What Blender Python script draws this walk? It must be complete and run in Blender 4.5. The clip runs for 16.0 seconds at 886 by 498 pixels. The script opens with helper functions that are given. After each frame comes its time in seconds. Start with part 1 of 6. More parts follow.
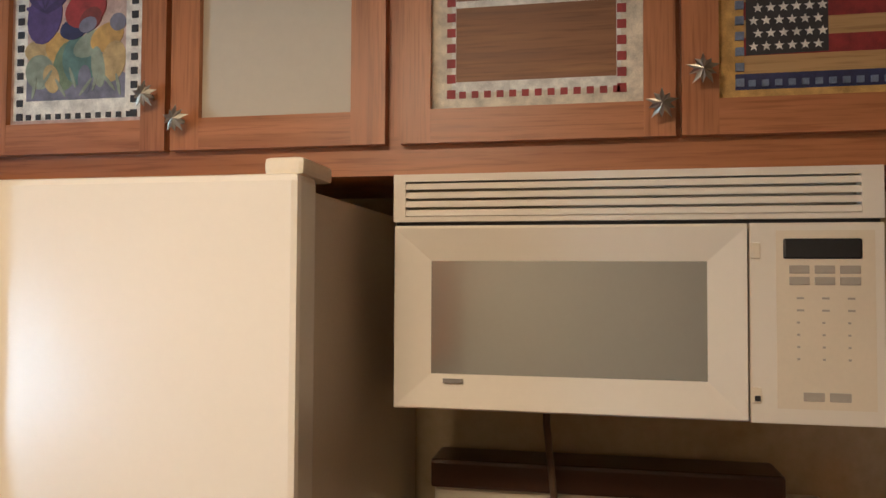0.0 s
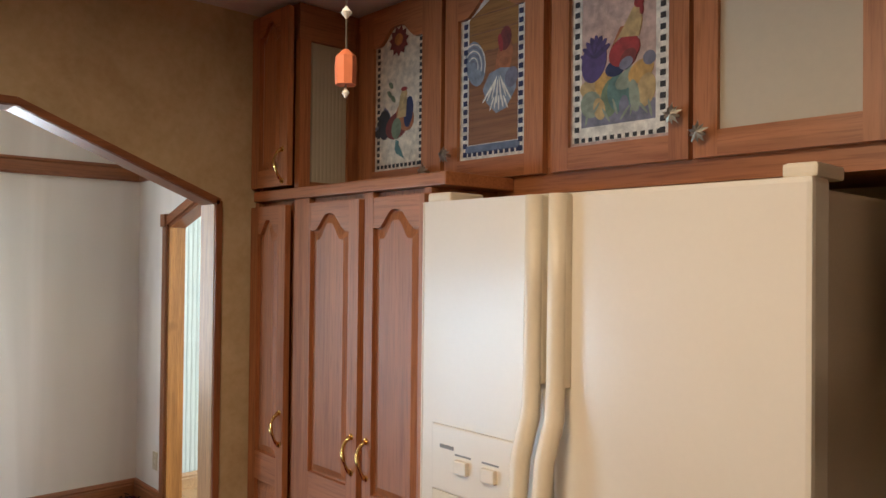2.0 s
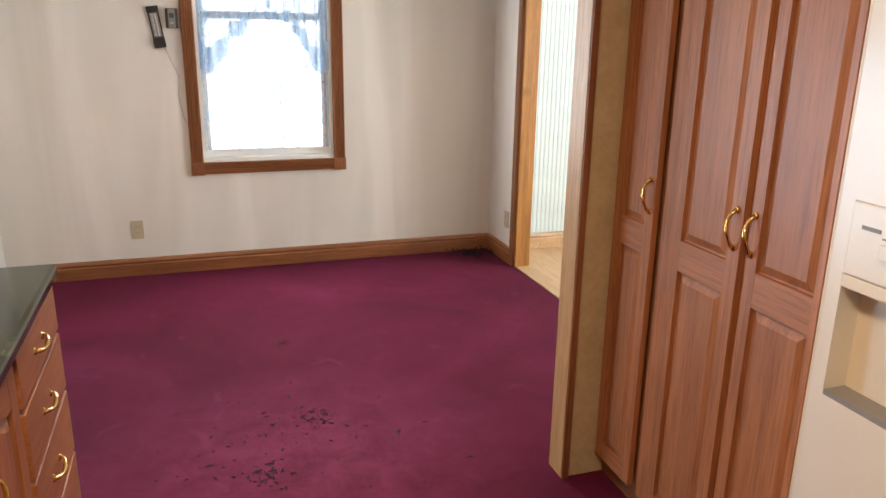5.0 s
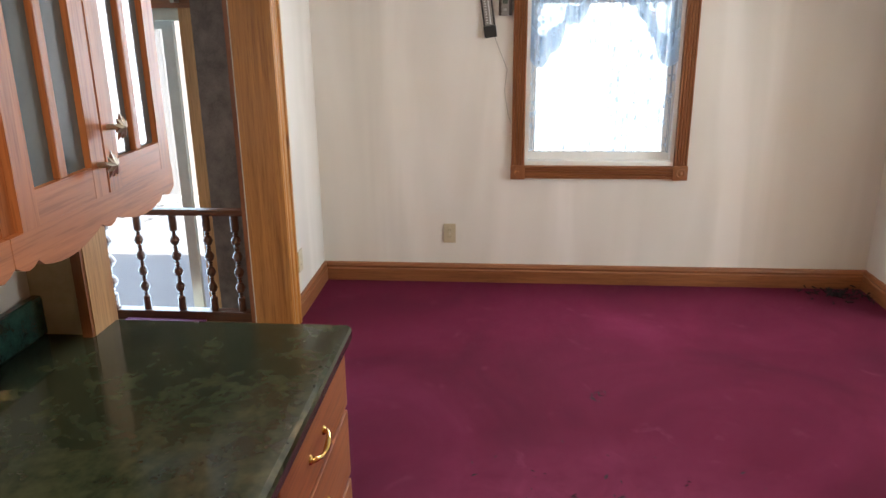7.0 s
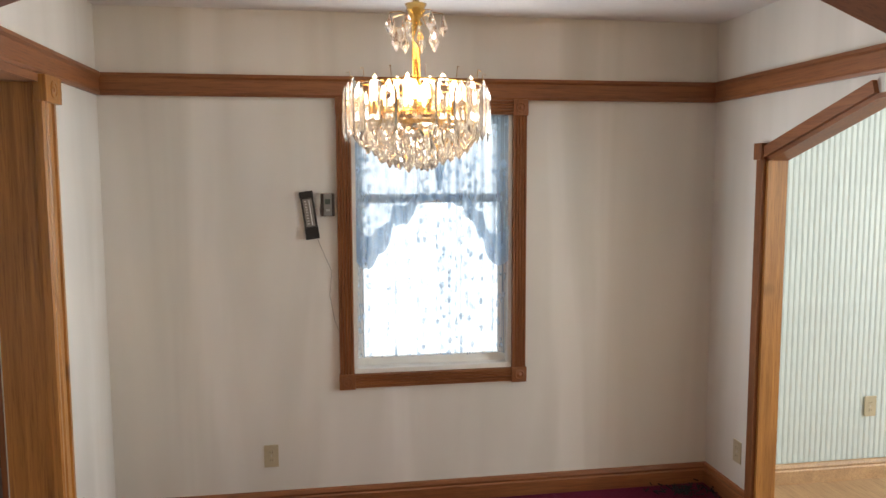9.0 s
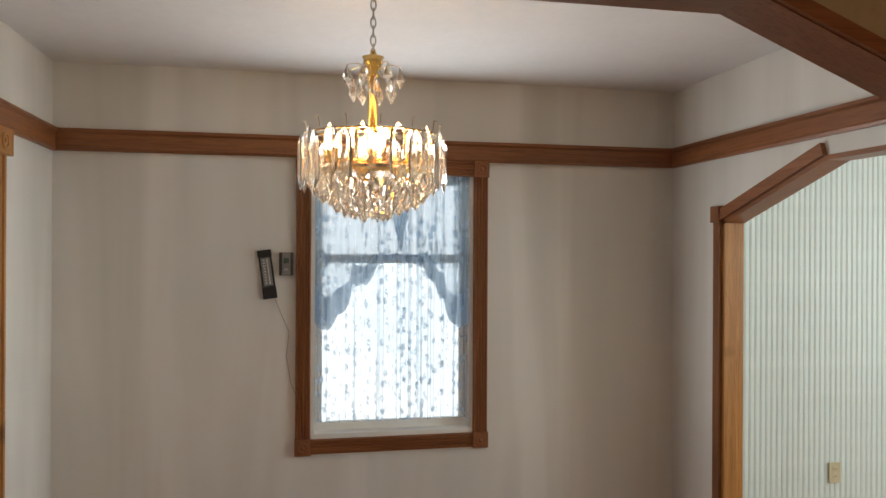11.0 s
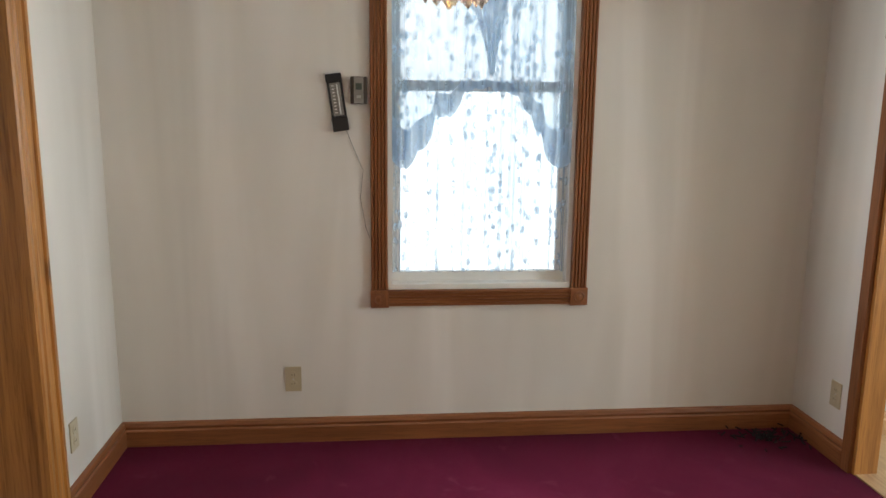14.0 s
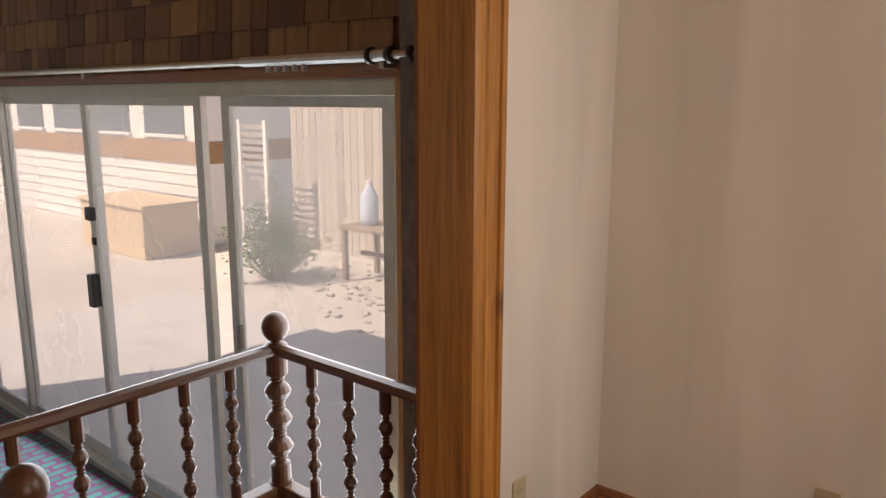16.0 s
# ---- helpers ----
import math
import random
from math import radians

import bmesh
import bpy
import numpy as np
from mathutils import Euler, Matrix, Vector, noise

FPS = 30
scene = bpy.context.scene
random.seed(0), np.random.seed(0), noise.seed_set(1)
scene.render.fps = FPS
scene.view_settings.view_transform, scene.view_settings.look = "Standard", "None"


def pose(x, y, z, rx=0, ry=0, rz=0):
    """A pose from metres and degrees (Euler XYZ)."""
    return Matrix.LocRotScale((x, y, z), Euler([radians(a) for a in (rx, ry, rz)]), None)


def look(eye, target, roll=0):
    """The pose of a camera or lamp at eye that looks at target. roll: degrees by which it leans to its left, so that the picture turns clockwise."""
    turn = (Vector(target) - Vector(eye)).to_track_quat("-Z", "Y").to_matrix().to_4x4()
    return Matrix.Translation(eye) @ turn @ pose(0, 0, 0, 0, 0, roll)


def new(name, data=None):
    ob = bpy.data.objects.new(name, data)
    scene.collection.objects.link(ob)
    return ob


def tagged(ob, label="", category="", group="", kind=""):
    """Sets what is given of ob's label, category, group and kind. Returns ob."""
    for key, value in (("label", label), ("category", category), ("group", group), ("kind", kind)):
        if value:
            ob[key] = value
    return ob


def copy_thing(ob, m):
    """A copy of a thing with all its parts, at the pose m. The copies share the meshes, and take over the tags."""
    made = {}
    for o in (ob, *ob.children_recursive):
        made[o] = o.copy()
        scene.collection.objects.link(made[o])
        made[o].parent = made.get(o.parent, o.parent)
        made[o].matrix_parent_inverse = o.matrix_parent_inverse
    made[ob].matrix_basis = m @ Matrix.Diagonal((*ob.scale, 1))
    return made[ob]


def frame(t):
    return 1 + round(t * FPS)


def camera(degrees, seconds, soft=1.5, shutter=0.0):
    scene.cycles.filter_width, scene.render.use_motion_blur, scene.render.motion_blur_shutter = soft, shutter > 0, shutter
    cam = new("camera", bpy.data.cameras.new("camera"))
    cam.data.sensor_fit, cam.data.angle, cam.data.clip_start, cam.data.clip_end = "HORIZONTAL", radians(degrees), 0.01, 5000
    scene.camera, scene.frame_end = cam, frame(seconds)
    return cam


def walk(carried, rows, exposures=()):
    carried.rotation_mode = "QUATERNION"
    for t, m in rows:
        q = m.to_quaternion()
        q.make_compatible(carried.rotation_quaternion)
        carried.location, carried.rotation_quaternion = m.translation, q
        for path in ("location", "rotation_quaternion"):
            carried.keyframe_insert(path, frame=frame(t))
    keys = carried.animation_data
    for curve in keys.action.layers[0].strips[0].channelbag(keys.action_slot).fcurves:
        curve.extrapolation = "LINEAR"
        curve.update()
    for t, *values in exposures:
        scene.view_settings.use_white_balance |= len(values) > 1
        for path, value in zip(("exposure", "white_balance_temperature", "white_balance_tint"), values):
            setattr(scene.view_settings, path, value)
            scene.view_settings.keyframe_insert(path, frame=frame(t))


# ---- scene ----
cam = camera(61.0, 16.0)
PATH = [
    (0, (-0.223, 0.114, 1.612), (-0.606, 2.076, 1.683), 0.3),
    (0.5, (-0.19, 0.036, 1.615), (-0.932, 1.893, 1.683), 0.4),
    (1, (-0.162, -0.054, 1.627), (-1.203, 1.652, 1.691), 0.5),
    (1.5, (-0.146, -0.118, 1.619), (-1.412, 1.429, 1.679), 0.6),
    (2, (-0.136, -0.161, 1.612), (-1.603, 1.198, 1.636), 0.6),
    (2.5, (-0.145, -0.183, 1.587), (-1.764, 0.991, 1.561), 0.8),
    (3, (-0.158, -0.186, 1.567), (-1.853, 0.867, 1.450), 0.8),
    (3.2, (-0.174, -0.183, 1.536), (-1.887, 0.834, 1.380), 1.0),
    (5.3, (-0.384, -0.242, 1.543), (-2.214, 0.266, 0.917), 0.8),
    (5.5, (-0.444, -0.279, 1.539), (-2.302, 0.118, 0.913), 0.8),
    (6, (-0.585, -0.371, 1.52), (-2.486, -0.272, 0.905), 0.2),
    (6.5, (-0.774, -0.359, 1.555), (-2.675, -0.469, 0.943), -0.3),
    (7, (-1.024, -0.273, 1.563), (-2.922, -0.435, 0.952), -0.6),
    (7.5, (-1.197, -0.227, 1.609), (-3.099, -0.341, 1.001), -0.6),
    (8, (-1.337, -0.262, 1.675), (-3.257, -0.233, 1.116), -0.6),
    (8.5, (-1.416, -0.314, 1.695), (-3.369, -0.112, 1.311), -0.3),
    (9, (-1.452, -0.316, 1.727), (-3.417, 0.0, 1.529), -0.2),
    (9.5, (-1.459, -0.31, 1.738), (-3.423, 0.06, 1.661), -0.1),
    (9.7, (-1.444, -0.277, 1.721), (-3.41, 0.091, 1.683), 0.2),
    (12, (-1.517, -0.267, 1.631), (-3.476, 0.14, 1.635), 0.3),
    (12.5, (-1.532, -0.241, 1.599), (-3.491, 0.159, 1.576), 0.3),
    (13, (-1.56, -0.211, 1.54), (-3.519, 0.177, 1.428), 0.4),
    (13.5, (-1.702, -0.207, 1.465), (-3.656, 0.136, 1.213), 0.6),
    (14, (-1.987, -0.228, 1.515), (-3.943, -0.045, 1.142), 0.6),
    (14.5, (-2.271, -0.238, 1.544), (-4.223, -0.322, 1.119), 0.6),
    (15, (-2.55, -0.263, 1.555), (-4.454, -0.688, 1.117), 0.2),
    (15.5, (-2.753, -0.262, 1.519), (-4.521, -1.096, 1.097), -0.2),
    (16, (-2.932, -0.163, 1.502), (-4.443, -1.415, 1.113), 0.1),
]
EXPOSURES = [
    (0, 1.28, 6150, 10), (0.5, 1.08, 6150, 9), (1.5, 1.02, 6300, 11), (3, 0.76, 6350, 10), (5.3, 1.32, 6700, 16), (6.5, 1.20, 6550, 15), (8, 1.05, 6750, 16),
    (9.5, 0.44, 6900, 14), (12.5, 0.10, 6950, 12), (13.5, 0.41, 6750, 11), (14.5, 0.64, 6700, 11), (15, 0.45, 7200, 17), (15.5, 0.24, 8500, 28), (16, 0.20, 9000, 31),
]
walk(cam, [(t, look(eye, target, roll)) for t, eye, target, roll in PATH], EXPOSURES)

# ---- light ----
def set_node(n, **kw):
    for k, v in kw.items():
        n.inputs[k].default_value = v


world = bpy.data.worlds.new("sky")
scene.world = world
world.use_nodes = True
wn = world.node_tree.nodes
sky = wn.new("ShaderNodeTexSky")
sky.sky_type, sky.sun_disc = "NISHITA", False
sky.sun_elevation, sky.sun_rotation = radians(52), radians(100)
wn["Background"].inputs["Strength"].default_value = 0.15
world.node_tree.links.new(sky.outputs[0], wn["Background"].inputs["Color"])


def lamp(name, kind, m, power, color, **kw):
    d = bpy.data.lights.new(name, kind)
    d.energy, d.color = power, color
    for k, v in kw.items():
        if k == "size":
            d.size = v
        if k == "size_y":
            d.shape, d.size_y = "RECTANGLE", v
        if k == "radius":
            d.shadow_soft_size = v
        if k == "angle":
            d.angle = v
    ob = new(name, d)
    ob.matrix_world = m
    return ob


sun = lamp("sun", "SUN", look((6, -3, 9), (0, 0, 0)), 5.0, (1, 0.985, 0.96), angle=radians(0.6))
# daylight in the opening of the dining window
lamp("window_daylight", "AREA", look((-5.222, 0.245, 1.38), (0, 0.245, 1.38)), 21, (0.86, 0.94, 1.0), size=0.80, size_y=1.30)
# added fill lamp, as if daylight came from an unseen window next door
lamp("side_room_fill", "AREA", look((-2.95, 4.52, 1.5), (-3.7, -1.3, 1.1)), 50, (0.84, 0.97, 1.0), size=1.2, size_y=1.2)
lamp("patio_daylight", "AREA", look((-4.745, -3.5, 0.45), (0, -3.3, 0.45)), 104, (0.54, 0.79, 1.0), size=3.2, size_y=2.0)
# kitchen ceiling lamp
lamp("kitchen_lamp", "AREA", look((-0.78, -0.22, 2.35), (-0.78, -0.22, 0)), 15.5, (1.0, 0.78, 0.54), size=0.5, size_y=0.3)

# ---- materials ----
MATS = {}


def mat(name, build):
    if name in MATS:
        return MATS[name]
    m = bpy.data.materials.new(name)
    m.use_nodes = True
    nt = m.node_tree
    b = nt.nodes["Principled BSDF"]
    build(nt, b)
    MATS[name] = m
    return m


def coords(nt, sx, sy, sz):
    tc = nt.nodes.new("ShaderNodeTexCoord")
    mp = nt.nodes.new("ShaderNodeMapping")
    mp.inputs["Scale"].default_value = (sx, sy, sz)
    nt.links.new(tc.outputs["Object"], mp.inputs["Vector"])
    return mp.outputs["Vector"]


def noise_tex(nt, vec, scale, detail=4.0, rough=0.55, dist=0.0):
    n = nt.nodes.new("ShaderNodeTexNoise")
    set_node(n, Scale=scale, Detail=detail, Roughness=rough, Distortion=dist)
    nt.links.new(vec, n.inputs["Vector"])
    return n.outputs["Fac"]


def ramp(nt, fac, stops):
    r = nt.nodes.new("ShaderNodeValToRGB")
    e = r.color_ramp.elements
    while len(e) < len(stops):
        e.new(0.5)
    for k, (p, c) in zip(e, stops):
        k.position, k.color = p, (*c, 1)
    nt.links.new(fac, r.inputs["Fac"])
    return r.outputs["Color"]


def mix(nt, fac, a, b, mode="MIX"):
    n = nt.nodes.new("ShaderNodeMix")
    n.data_type, n.blend_type = "RGBA", mode
    for sock, v in ((n.inputs["Factor"], fac), (n.inputs["A"], a), (n.inputs["B"], b)):
        if isinstance(v, (int, float)):
            sock.default_value = v
        elif isinstance(v, tuple):
            sock.default_value = (*v, 1)
        else:
            nt.links.new(v, sock)
    return n.outputs["Result"]


def bump(nt, b, fac, strength, dist=0.002):
    n = nt.nodes.new("ShaderNodeBump")
    set_node(n, Strength=strength, Distance=dist)
    nt.links.new(fac, n.inputs["Height"])
    nt.links.new(n.outputs[0], b.inputs["Normal"])


def rough_var(nt, b, fac, lo, hi):
    n = nt.nodes.new("ShaderNodeMapRange")
    set_node(n, **{"To Min": lo, "To Max": hi})
    nt.links.new(fac, n.inputs["Value"])
    nt.links.new(n.outputs[0], b.inputs["Roughness"])


def wood(name, dark, light, grain="z", rough=0.38, fine=1.0, knots=False):
    """Sawn timber with long grain streaks along one axis."""
    def build(nt, b):
        s = {"x": (2.2, 55, 55), "y": (55, 2.2, 55), "z": (55, 55, 2.2)}[grain]
        v = coords(nt, *(k * fine for k in s))
        f = noise_tex(nt, v, 1.0, 6, 0.62, 0.35)
        s2 = {"x": (0.35, 5, 5), "y": (5, 0.35, 5), "z": (5, 5, 0.35)}[grain]
        g = noise_tex(nt, coords(nt, *s2), 1.6, 3, 0.5, 0.9)
        mid = tuple((p + q) / 2 for p, q in zip(dark, light))
        c = ramp(nt, f, [(0.30, dark), (0.5, mid), (0.68, light)])
        c2 = ramp(nt, g, [(0.3, tuple(0.72 * k for k in mid)), (0.62, light)])
        c = mix(nt, 0.45, c, c2)
        pores = noise_tex(nt, coords(nt, *(3.4 * k for k in s)), 1.0, 3, 0.6)
        c = mix(nt, 0.55, c, ramp(nt, pores, [(0.36, (0.55, 0.48, 0.42)), (0.50, (1, 1, 1))]), "MULTIPLY")
        if knots:
            vo = nt.nodes.new("ShaderNodeTexVoronoi")
            vo.inputs["Scale"].default_value = 2.3
            nt.links.new(coords(nt, *{"x": (0.5, 2, 2), "y": (2, 0.5, 2), "z": (2.3, 0.8, 1.1)}[grain]), vo.inputs["Vector"])
            k = ramp(nt, vo.outputs["Distance"], [(0.0, (1, 1, 1)), (0.09, (0.85, 0.85, 0.85)), (0.17, (0, 0, 0))])
            c = mix(nt, k, c, tuple(0.35 * d for d in dark))
        nt.links.new(c, b.inputs["Base Color"])
        rough_var(nt, b, f, rough - 0.08, rough + 0.14)
        bump(nt, b, f, 0.22, 0.0008)
    return mat(name, build)


def plain(name, color, rough=0.5, metal=0.0, vary=0.10, scale=9.0, relief=0.0, coat=0.0):
    """Paint, plastic or metal with soft mottling at two scales."""
    def build(nt, b):
        v = coords(nt, 1, 1, 1)
        f = noise_tex(nt, v, scale, 5)
        g = noise_tex(nt, v, scale * 14, 3)
        lo, hi = tuple(max(0, k * (1 - vary)) for k in color), tuple(min(1, k * (1 + vary)) for k in color)
        c = mix(nt, 0.3, ramp(nt, f, [(0.3, lo), (0.7, hi)]), ramp(nt, g, [(0.35, lo), (0.65, hi)]))
        nt.links.new(c, b.inputs["Base Color"])
        b.inputs["Metallic"].default_value = metal
        b.inputs["Coat Weight"].default_value = coat
        b.inputs["Coat Roughness"].default_value = 0.17
        rough_var(nt, b, f, max(0.03, rough - 0.07), min(1, rough + 0.09))
        if relief:
            bump(nt, b, g, relief, 0.001)
    return mat(name, build)


oak = wood("oak_cabinet", (0.28, 0.094, 0.034), (0.52, 0.206, 0.080), "z")
oak_x = wood("oak_cabinet_rail", (0.28, 0.094, 0.034), (0.52, 0.206, 0.080), "x")
oak_y = wood("oak_cabinet_side", (0.25, 0.092, 0.036), (0.46, 0.20, 0.085), "y")
trim_x = wood("trim_along_x", (0.165, 0.054, 0.018), (0.33, 0.125, 0.045), "x", 0.36)
trim_y = wood("trim_along_y", (0.165, 0.054, 0.018), (0.33, 0.125, 0.045), "y", 0.36)
trim_z = wood("trim_upright", (0.165, 0.054, 0.018), (0.33, 0.125, 0.045), "z", 0.36)
pine = wood("knotty_pine", (0.21, 0.070, 0.014), (0.56, 0.255, 0.064), "z", 0.32, 0.7, True)
pale_pine = wood("pale_pine", (0.36, 0.18, 0.065), (0.58, 0.34, 0.14), "z", 0.4)
baluster_wood = wood("turned_walnut", (0.050, 0.017, 0.008), (0.120, 0.044, 0.018), "z", 0.34)
baluster_rail = wood("walnut_rail", (0.060, 0.021, 0.009), (0.135, 0.052, 0.021), "y", 0.34)
plank_paint = wood("worn_planks", (0.19, 0.145, 0.105), (0.43, 0.345, 0.26), "x", 0.55)
laminate_floor = wood("pale_laminate", (0.42, 0.235, 0.115), (0.60, 0.38, 0.20), "x", 0.35)
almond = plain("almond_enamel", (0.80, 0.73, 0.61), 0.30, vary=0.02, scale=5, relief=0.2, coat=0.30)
almond_smooth = plain("almond_plastic", (0.76, 0.66, 0.50), 0.38, vary=0.04)
beige_plate = plain("ivory_plate", (0.50, 0.43, 0.29), 0.4, vary=0.04)
black_plastic = plain("black_plastic", (0.02, 0.02, 0.02), 0.4, vary=0.2)
grey_plastic = plain("grey_plastic", (0.25, 0.23, 0.21), 0.45, vary=0.1)
brass = plain("polished_brass", (0.78, 0.52, 0.18), 0.18, 1.0, 0.06)
antique = plain("antique_pewter", (0.43, 0.40, 0.33), 0.32, 1.0, 0.25, 60)
chrome = plain("dull_aluminium", (0.62, 0.62, 0.60), 0.3, 1.0, 0.06)
vinyl = plain("white_vinyl", (0.80, 0.79, 0.75), 0.4, vary=0.04)
ceiling_paint = plain("ceiling_paint", (0.74, 0.72, 0.70), 0.85, vary=0.05, scale=2.0, relief=0.2)


def wallpaper(nt, b):
    v = coords(nt, 1, 1, 1)
    f = noise_tex(nt, v, 1.1, 3)
    # tall soft streaks paint the light bands on the walls into the colour
    g = noise_tex(nt, coords(nt, 2.6, 2.6, 0.26), 1.0, 3, 0.5, 0.6)
    h = noise_tex(nt, v, 160, 2)
    c = mix(nt, 0.6, ramp(nt, f, [(0.3, (0.72, 0.685, 0.625)), (0.7, (0.79, 0.76, 0.71))]), ramp(nt, g, [(0.32, (0.57, 0.54, 0.48)), (0.50, (0.70, 0.67, 0.61)), (0.66, (0.84, 0.81, 0.76))]))
    nt.links.new(c, b.inputs["Base Color"])
    b.inputs["Roughness"].default_value = 0.62
    bump(nt, b, h, 0.12, 0.0006)


wall_paint = mat("cream_paper_light_streaks", wallpaper)


def gold_paper(nt, b):
    v = coords(nt, 1, 1, 1)
    f = noise_tex(nt, v, 5.5, 6, 0.65, 0.4)
    g = noise_tex(nt, v, 40, 3)
    c = mix(nt, 0.35, ramp(nt, f, [(0.32, (0.43, 0.31, 0.16)), (0.55, (0.55, 0.42, 0.24)), (0.72, (0.62, 0.50, 0.32))]), ramp(nt, g, [(0.3, (0.44, 0.32, 0.17)), (0.7, (0.60, 0.47, 0.29))]))
    nt.links.new(c, b.inputs["Base Color"])
    b.inputs["Roughness"].default_value = 0.6
    bump(nt, b, g, 0.15, 0.0008)


gold_wall = mat("mottled_gold_wallpaper", gold_paper)


def carpet_build(nt, b):
    v = coords(nt, 1, 1, 1)
    f = noise_tex(nt, v, 1.3, 5, 0.6, 0.6)
    g = noise_tex(nt, v, 420, 2)
    s = noise_tex(nt, v, 7.0, 6, 0.7, 0.5)
    c = ramp(nt, f, [(0.28, (0.070, 0.0034, 0.017)), (0.52, (0.104, 0.0055, 0.026)), (0.74, (0.145, 0.012, 0.043))])
    c = mix(nt, ramp(nt, s, [(0.60, (0, 0, 0)), (0.72, (0.45, 0.45, 0.45))]), c, (0.19, 0.036, 0.078))
    # trodden, scuffed patch in front of the kitchen, also lightened for the light there
    far = nt.nodes.new("ShaderNodeVectorMath")
    far.operation = "DISTANCE"
    far.inputs[1].default_value = (-2.65, 0.05, 0)
    nt.links.new(v, far.inputs[0])
    worn = mix(nt, 1.0, ramp(nt, far.outputs["Value"], [(0.25, (0.95, 0.95, 0.95)), (1.0, (0, 0, 0))]), ramp(nt, s, [(0.30, (0.35, 0.35, 0.35)), (0.62, (1, 1, 1))]), "MULTIPLY")
    c = mix(nt, worn, c, (0.23, 0.036, 0.088))
    c = mix(nt, 0.5, c, ramp(nt, g, [(0.3, (0.5, 0.5, 0.5)), (0.7, (1.25, 1.25, 1.25))]), "MULTIPLY")
    nt.links.new(c, b.inputs["Base Color"])
    b.inputs["Roughness"].default_value = 0.95
    b.inputs["Specular IOR Level"].default_value = 0.12
    b.inputs["Sheen Weight"].default_value = 0.04
    b.inputs["Sheen Tint"].default_value = (0.9, 0.45, 0.6, 1)
    bump(nt, b, g, 0.6, 0.003)


carpet = mat("burgundy_carpet", carpet_build)


def counter_build(nt, b):
    v = coords(nt, 1, 1, 1)
    f = noise_tex(nt, v, 11, 5, 0.60, 0.5)
    g = noise_tex(nt, v, 48, 4, 0.55, 0.2)
    c = ramp(nt, f, [(0.36, (0.014, 0.024, 0.016)), (0.52, (0.032, 0.052, 0.033)), (0.68, (0.066, 0.086, 0.048)), (0.86, (0.105, 0.118, 0.064))])
    c = mix(nt, 0.35, c, ramp(nt, g, [(0.36, (0.012, 0.020, 0.013)), (0.72, (0.085, 0.100, 0.055))]))
    nt.links.new(c, b.inputs["Base Color"])
    rough_var(nt, b, f, 0.07, 0.14)
    bump(nt, b, g, 0.03, 0.0005)


counter_mat = mat("green_marbled_laminate", counter_build)


def glass_build(nt, b):
    set_node(b, **{"Base Color": (0.95, 0.98, 0.97, 1), "Roughness": 0.02, "Transmission Weight": 1.0, "IOR": 1.05})


pane_glass = mat("window_glass", glass_build)


def crystal_build(nt, b):
    set_node(b, **{"Base Color": (1.0, 0.97, 0.92, 1), "Roughness": 0.09, "Transmission Weight": 0.86, "IOR": 1.32})


crystal = mat("acrylic_crystal", crystal_build)


def bulb_build(nt, b):
    set_node(b, **{"Base Color": (1, 0.9, 0.7, 1), "Emission Color": (1.0, 0.66, 0.32, 1), "Emission Strength": 14.0})


bulb_mat = mat("lit_bulb", bulb_build)


def lace_build(nt, b, low=0.20, high=0.96, scale=34.0, columns=True):
    """Woven lace: solid sprigs and scrolls, in columns, on an open mesh."""
    v = coords(nt, 1, 1, 0.62)
    vo = nt.nodes.new("ShaderNodeTexVoronoi")
    vo.inputs["Scale"].default_value = scale
    nt.links.new(v, vo.inputs["Vector"])
    f = noise_tex(nt, v, 62, 2, 0.5, 1.4)
    flower = ramp(nt, vo.outputs["Distance"], [(0.34, (1, 1, 1)), (0.44, (0.0, 0.0, 0.0))])
    vein = ramp(nt, f, [(0.44, (0, 0, 0)), (0.49, (1, 1, 1)), (0.60, (1, 1, 1)), (0.66, (0.25, 0.25, 0.25))])
    a = mix(nt, 1.0, flower, vein, "MULTIPLY")
    if columns:
        g = noise_tex(nt, coords(nt, 1, 34, 0.12), 1.0, 2, 0.5, 0.0)
        a = mix(nt, 1.0, a, ramp(nt, g, [(0.42, (0.12, 0.12, 0.12)), (0.52, (1, 1, 1))]), "MULTIPLY")
        a = mix(nt, 1.0, a, ramp(nt, g, [(0.55, (0, 0, 0)), (0.585, (0.55, 0.55, 0.55)), (0.625, (0.04, 0.04, 0.04))]), "ADD")
    rng = nt.nodes.new("ShaderNodeMapRange")
    set_node(rng, **{"To Min": low, "To Max": high})
    nt.links.new(a, rng.inputs["Value"])
    out = nt.nodes["Material Output"]
    tr = nt.nodes.new("ShaderNodeBsdfTransparent")
    tl = nt.nodes.new("ShaderNodeBsdfTranslucent")
    tl.inputs["Color"].default_value = (0.50, 0.70, 0.88, 1)
    set_node(b, **{"Base Color": (0.62, 0.70, 0.78, 1), "Roughness": 0.9})
    m1, m2 = nt.nodes.new("ShaderNodeMixShader"), nt.nodes.new("ShaderNodeMixShader")
    m1.inputs[0].default_value = 0.50
    nt.links.new(b.outputs[0], m1.inputs[1])
    nt.links.new(tl.outputs[0], m1.inputs[2])
    nt.links.new(rng.outputs[0], m2.inputs[0])
    nt.links.new(tr.outputs[0], m2.inputs[1])
    nt.links.new(m1.outputs[0], m2.inputs[2])
    nt.links.new(m2.outputs[0], out.inputs["Surface"])


